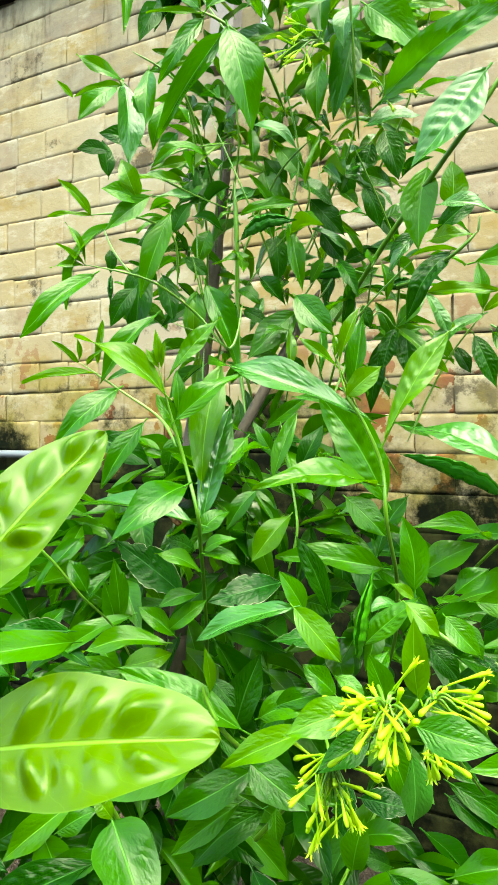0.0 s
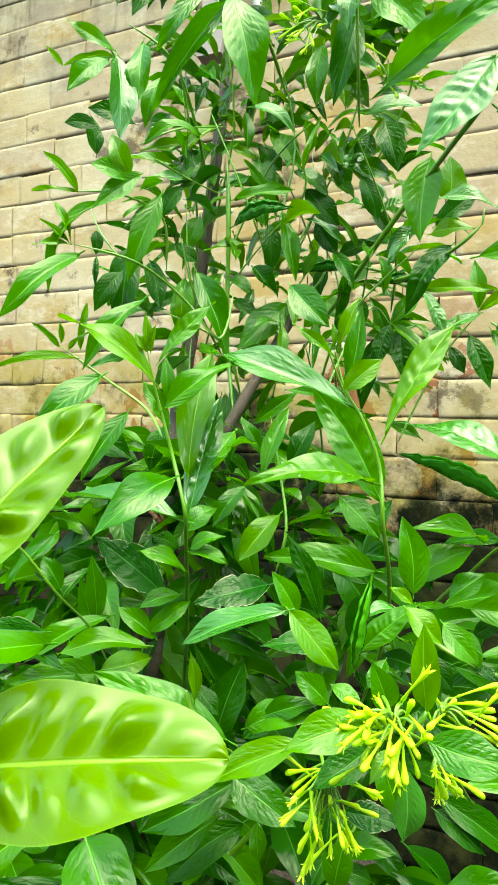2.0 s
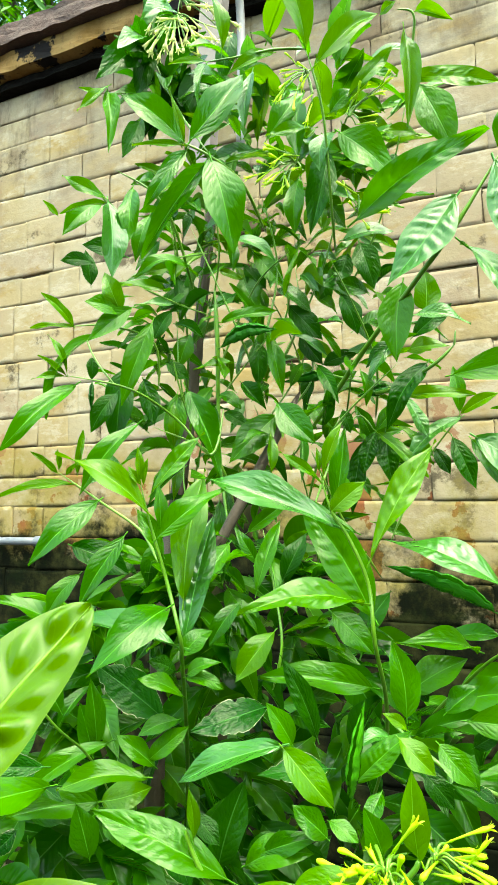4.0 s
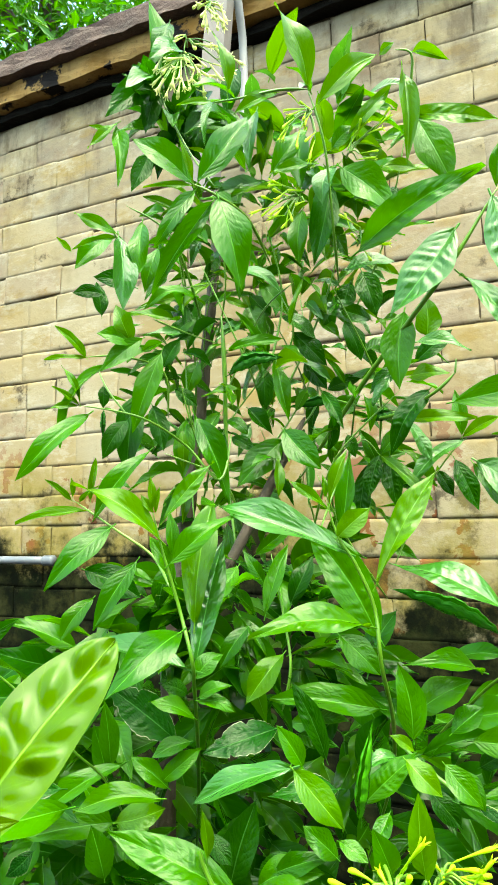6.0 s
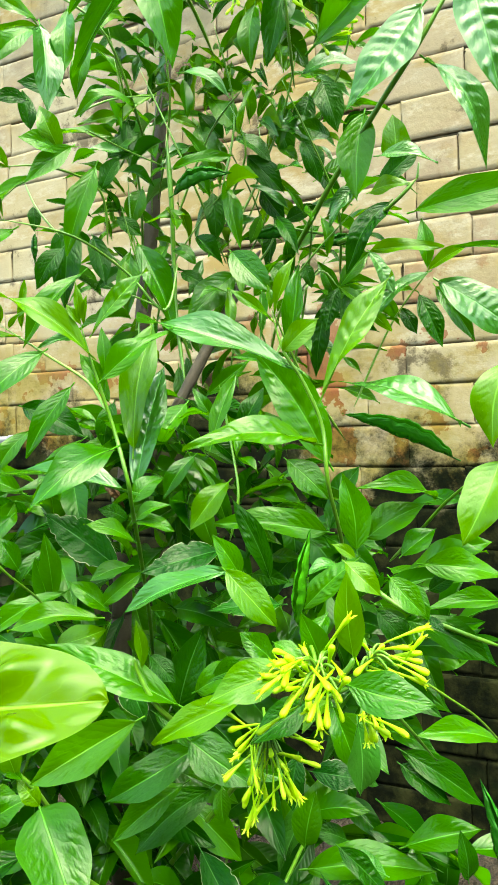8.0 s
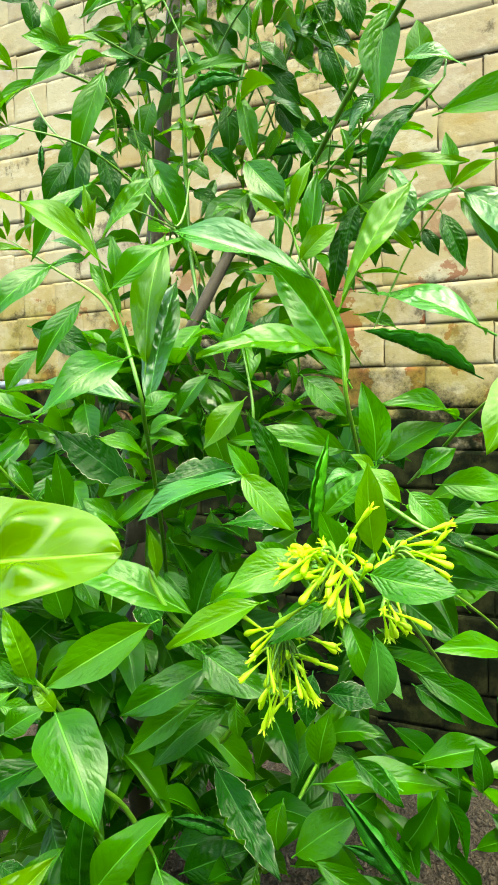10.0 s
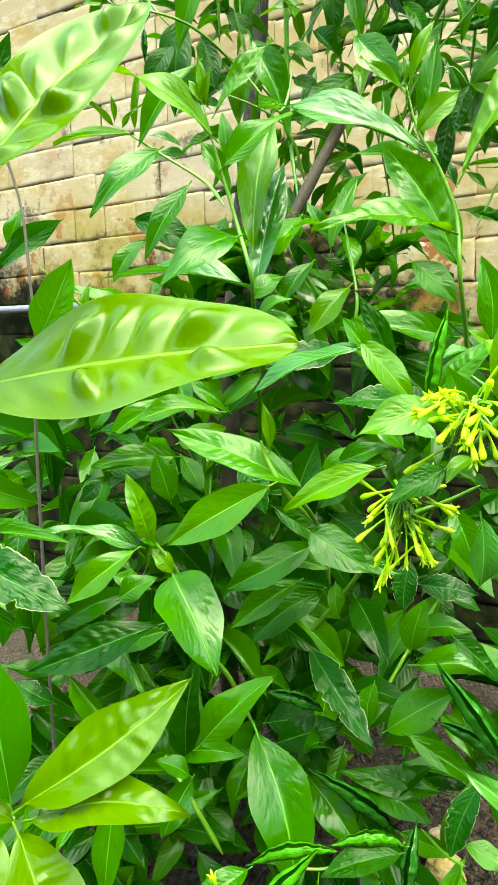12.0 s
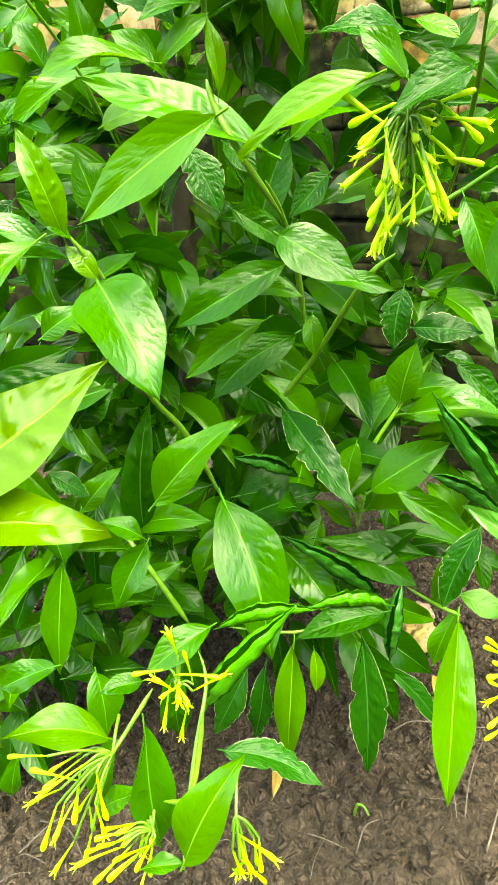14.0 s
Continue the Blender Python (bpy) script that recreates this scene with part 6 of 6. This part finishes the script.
DRY = "thin dry grey twig lying on the soil"
twig([(0.145, 0.625, 0.012), (0.165, 0.633, 0.016), (0.195, 0.632, 0.012)], 0.0010, DRY)
twig([(0.20, 0.50, 0.008), (0.225, 0.54, 0.02), (0.25, 0.57, 0.012)], 0.0009, DRY)
twig([(0.19, 0.53, 0.008), (0.20, 0.555, 0.03), (0.215, 0.575, 0.05)], 0.0007, DRY)
twig([(-0.20, 0.50, 0.01), (-0.17, 0.525, 0.02), (-0.15, 0.52, 0.012)], 0.0008, DRY)
twig([(-0.19, 0.53, 0.01), (-0.16, 0.515, 0.02), (-0.14, 0.49, 0.012)], 0.0007, DRY)
twig([(0.09, 0.50, 0.006), (0.10, 0.52, 0.012), (0.115, 0.53, 0.008)], 0.0007, DRY)
twig([(0.05, 0.52, 0.004), (0.065, 0.51, 0.010), (0.08, 0.505, 0.006)], 0.0006, DRY)

stick = [(-0.1641, 0.4500, 0.7987), (-0.1501, 0.4600, 0.7438), (-0.1463, 0.4600, 0.6926), (-0.1471, 0.4650, 0.6503), (-0.1611, 0.4900, 0.5713), (-0.1900, 0.5600, 0.2000), (-0.2000, 0.6200, -0.0200)]
v, f = tube(stick, (0.0009, 0.0013), 7, 0.2)
tagged(new("dead_stick", mesh_of("dead_stick", v, f, TWIG)), "thin bare grey dead stick standing in the soil", "stick")

dead = mesh_of("fallen_leaf", *blade("f", 0.3, 77)[:2], FALLEN)
for x, y, a in ((0.16, 0.80, 30), (0.12, 0.76, 120), (0.21, 0.70, 250), (0.02, 0.55, 80), (0.10, 0.86, 10)):
    ob = tagged(new("fallen_leaf", dead), "small curled yellow-brown fallen leaf on the soil", "dead leaf", "fallen leaves")
    ob.matrix_world = pose(x, y, 0.012, 10, 5, a) @ Matrix.Diagonal((0.035, 0.014, 0.035, 1))

def weed(x, y, height, count, seed):
    """A small weed: a few thin stems, each with rounded tender leaves in pairs."""
    r = random.Random(seed)
    plant = tagged(new("weed"), "small tender green weed sprouting from the dark soil", "weed", "weeds under the shrub")
    plant.location = (x, y, 0)
    v, f, uv = blade("b", 0.1, 90)
    me = mesh_of("leaf", v, f, LEAF["y"], uv)
    for _ in range(count):
        w, lean = r.uniform(0, 6.28), r.uniform(0.1, 0.5)
        top = Vector((math.cos(w) * lean, math.sin(w) * lean, 1)) * height * r.uniform(0.6, 1.0)
        tv, tf = tube([(0, 0, -0.01), top * 0.5 + Vector((0, 0, 0.006)), top], (0.0011, 0.0006), 6)
        part("stem", mesh_of("stem", tv, tf, STEM), plant)
        for k in range(5):
            at, turn, size = top * (0.45 + 0.135 * k), r.uniform(0, 6.28), r.uniform(0.012, 0.02)
            part("leaf", me, plant, leaf_pose(at, at + Vector((math.cos(turn), math.sin(turn), r.uniform(0.1, 0.6))).normalized() * size, size * 0.7, r.uniform(-30, 30)))


weed(0.168, 1.06, 0.075, 6, 1)
weed(0.084, 0.955, 0.05, 4, 2)
weed(0.063, 1.18, 0.08, 6, 3)
v, f = tube([(0.095, 0.548, -0.01), (0.097, 0.545, 0.007), (0.102, 0.541, 0.010), (0.106, 0.536, 0.005)], (0.0016, 0.0008), 8, 0.1)
tagged(new("sprout", mesh_of("sprout", v, f, STEM)), "small curled pale green sprout on the soil", "sprout")

# crumbs, grit and rootlets strewn over the soil
rng = random.Random(21)
verts, faces = [], []
box = [(-1, -1, -0.6), (1, -1, -0.6), (1, 1, -0.6), (-1, 1, -0.6), (-0.7, -0.7, 0.7), (0.7, -0.7, 0.7), (0.7, 0.7, 0.7), (-0.7, 0.7, 0.7)]
sides = [(0, 3, 2, 1), (4, 5, 6, 7), (0, 1, 5, 4), (1, 2, 6, 5), (2, 3, 7, 6), (3, 0, 4, 7)]
for _ in range(5200):
    x, y = rng.uniform(-0.45, 0.5), rng.uniform(0.3, 1.05)
    r = 0.0012 + 0.0055 * rng.random() ** 3.5
    m = pose(x, y, rng.uniform(-0.008, 0.004), rng.uniform(-30, 30), rng.uniform(-30, 30), rng.uniform(0, 360))
    k = len(verts)
    verts += [m @ Vector([c * r * rng.uniform(0.55, 1.25) for c in v]) for v in box]
    faces += [tuple(k + i for i in f) for f in sides]
tagged(new("soil_crumbs", mesh_of("soil_crumbs", verts, faces, SOIL, smooth=False)), "loose dark brown crumbs and grit on the soil", "soil", kind="stuff")
verts, faces = [], []
for _ in range(110):
    a = Vector((rng.uniform(-0.35, 0.4), rng.uniform(0.35, 0.75), 0.006))
    w, n = rng.uniform(0, 6.28), rng.uniform(0.012, 0.045)
    b = a + Vector((math.cos(w) * n, math.sin(w) * n, rng.uniform(-0.004, 0.006)))
    tv, tf = tube([a, a.lerp(b, 0.5) + Vector((rng.uniform(-0.005, 0.005), rng.uniform(-0.005, 0.005), 0.004)), b], (0.0005, 0.0003), 4)
    k = len(verts)
    verts += tv
    faces += [tuple(k + i for i in f) for f in tf]
tagged(new("rootlets", mesh_of("rootlets", verts, faces, TWIG)), "fine dry rootlets and straw strewn on the soil", "plant litter", kind="stuff")

# ---- tree behind the wall ----
tree = tagged(new("tree"), "leafy green tree behind the brick wall", "tree")
tree.location = (-1.25, 4.0, 0.6)
v, f = tube([(0, 0, 0), (0.1, 0, 1.5), (0.0, 0.1, 3.0), (0.2, 0, 4.4)], (0.14, 0.05), 10, 0.2)
part("trunk", mesh_of("trunk", v, f, BARK), tree)
for a in range(6):
    w = a * 1.05
    v, f = tube([(0.05, 0, 2.0 + 0.3 * a), (0.5 * math.cos(w), 0.5 * math.sin(w), 2.5 + 0.3 * a), (1.2 * math.cos(w), 1.2 * math.sin(w), 2.9 + 0.3 * a)], (0.05, 0.012), 7, 0.2)
    part("limb", mesh_of("limb", v, f, BARK), tree)
rng = random.Random(4)
verts, faces, uvs = [], [], []
for n in range(15000):
    q = Vector([rng.gauss(0, 0.5) for _ in range(3)])
    p = Vector((q.x * 1.7, q.y * 0.9, 3.4 + q.z * 1.3))
    d = Vector((rng.uniform(-1, 1), rng.uniform(-1, 1), rng.uniform(-1.2, 0.4))).normalized()
    size = rng.uniform(0.06, 0.13)
    m = leaf_pose(p, p + d * size, size * 0.4, rng.uniform(-60, 60))
    k = len(verts)
    for x, y, z in ((0, 0, 0), (0.35, 0.5, 0.05), (1, 0, 0), (0.35, -0.5, 0.05)):
        verts.append(m @ Vector((x, y, z)))
        uvs.append((x, y + 0.5))
    faces += [(k, k + 1, k + 2), (k, k + 2, k + 3)]
part("crown", mesh_of("crown", verts, faces, LEAF["g"], uvs, smooth=False), tree)["kind"] = "stuff"

# ---- the bricks of the wall, last ----
def brick_mesh(seed, size):
    """A worn brick: its face stands a little proud, its uneven rim sinks into the limewashed joint."""
    r = random.Random(seed)
    L, H, c = size - 0.001, COURSE - r.choice((-0.001, 0.0, 0.001, 0.004)), 0.003
    xs, zs = (0, c, 3 * c, L - 3 * c, L - c, L), (0, c, 3 * c, H - 3 * c, H - c, H)
    nx, nz = len(xs), len(zs)
    verts, faces = [], []
    for k, z in enumerate(zs):
        for i, x in enumerate(xs):
            bed, head = k in (0, nz - 1), i in (0, nx - 1)
            deep = r.uniform(0.0, 0.0022) if bed else r.uniform(-0.0010, 0.0006) if head else r.uniform(-0.0018, -0.0012)
            verts.append((x + r.uniform(-0.0022, 0.0022), deep, z + r.uniform(-0.0018, 0.0018)))
    for k in range(nz - 1):
        for i in range(nx - 1):
            a = k * nx + i
            faces.append((a, a + 1, a + nx + 1, a + nx))
    round_it = list(range(nx)) + [k * nx + nx - 1 for k in range(1, nz)] + [(nz - 1) * nx + i for i in range(nx - 2, -1, -1)] + [k * nx for k in range(nz - 2, 0, -1)]
    n, m = len(verts), len(round_it)
    verts += [verts[a] for a in round_it] + [(verts[a][0], 0.03, verts[a][2]) for a in round_it]
    for i in range(m):
        j = (i + 1) % m
        faces.append((n + j, n + i, n + m + i, n + m + j))
    return verts, faces


shapes = [mesh_of("brick", *brick_mesh(s, LONG), BRICK) for s in range(12)]
headers = [mesh_of("brick", *brick_mesh(s, LONG / 2), BRICK) for s in range(12)]
rng = random.Random(3)
verts, faces = [], []
for row in range(-2, 24):
    shift = (row % 2) * LONG / 2 + rng.uniform(-0.02, 0.02)
    for col in range(-36, 26):
        s, z = col * LONG + shift, row * COURSE + FOOT
        near = -1.06 < s < 0.72
        m = pose(s, rng.uniform(-0.0015, 0.0015), z + rng.uniform(-0.002, 0.002), rng.uniform(-0.6, 0.6), rng.uniform(-0.7, 0.7), rng.uniform(-0.3, 0.3))
        if near:
            if rng.random() < 0.18:
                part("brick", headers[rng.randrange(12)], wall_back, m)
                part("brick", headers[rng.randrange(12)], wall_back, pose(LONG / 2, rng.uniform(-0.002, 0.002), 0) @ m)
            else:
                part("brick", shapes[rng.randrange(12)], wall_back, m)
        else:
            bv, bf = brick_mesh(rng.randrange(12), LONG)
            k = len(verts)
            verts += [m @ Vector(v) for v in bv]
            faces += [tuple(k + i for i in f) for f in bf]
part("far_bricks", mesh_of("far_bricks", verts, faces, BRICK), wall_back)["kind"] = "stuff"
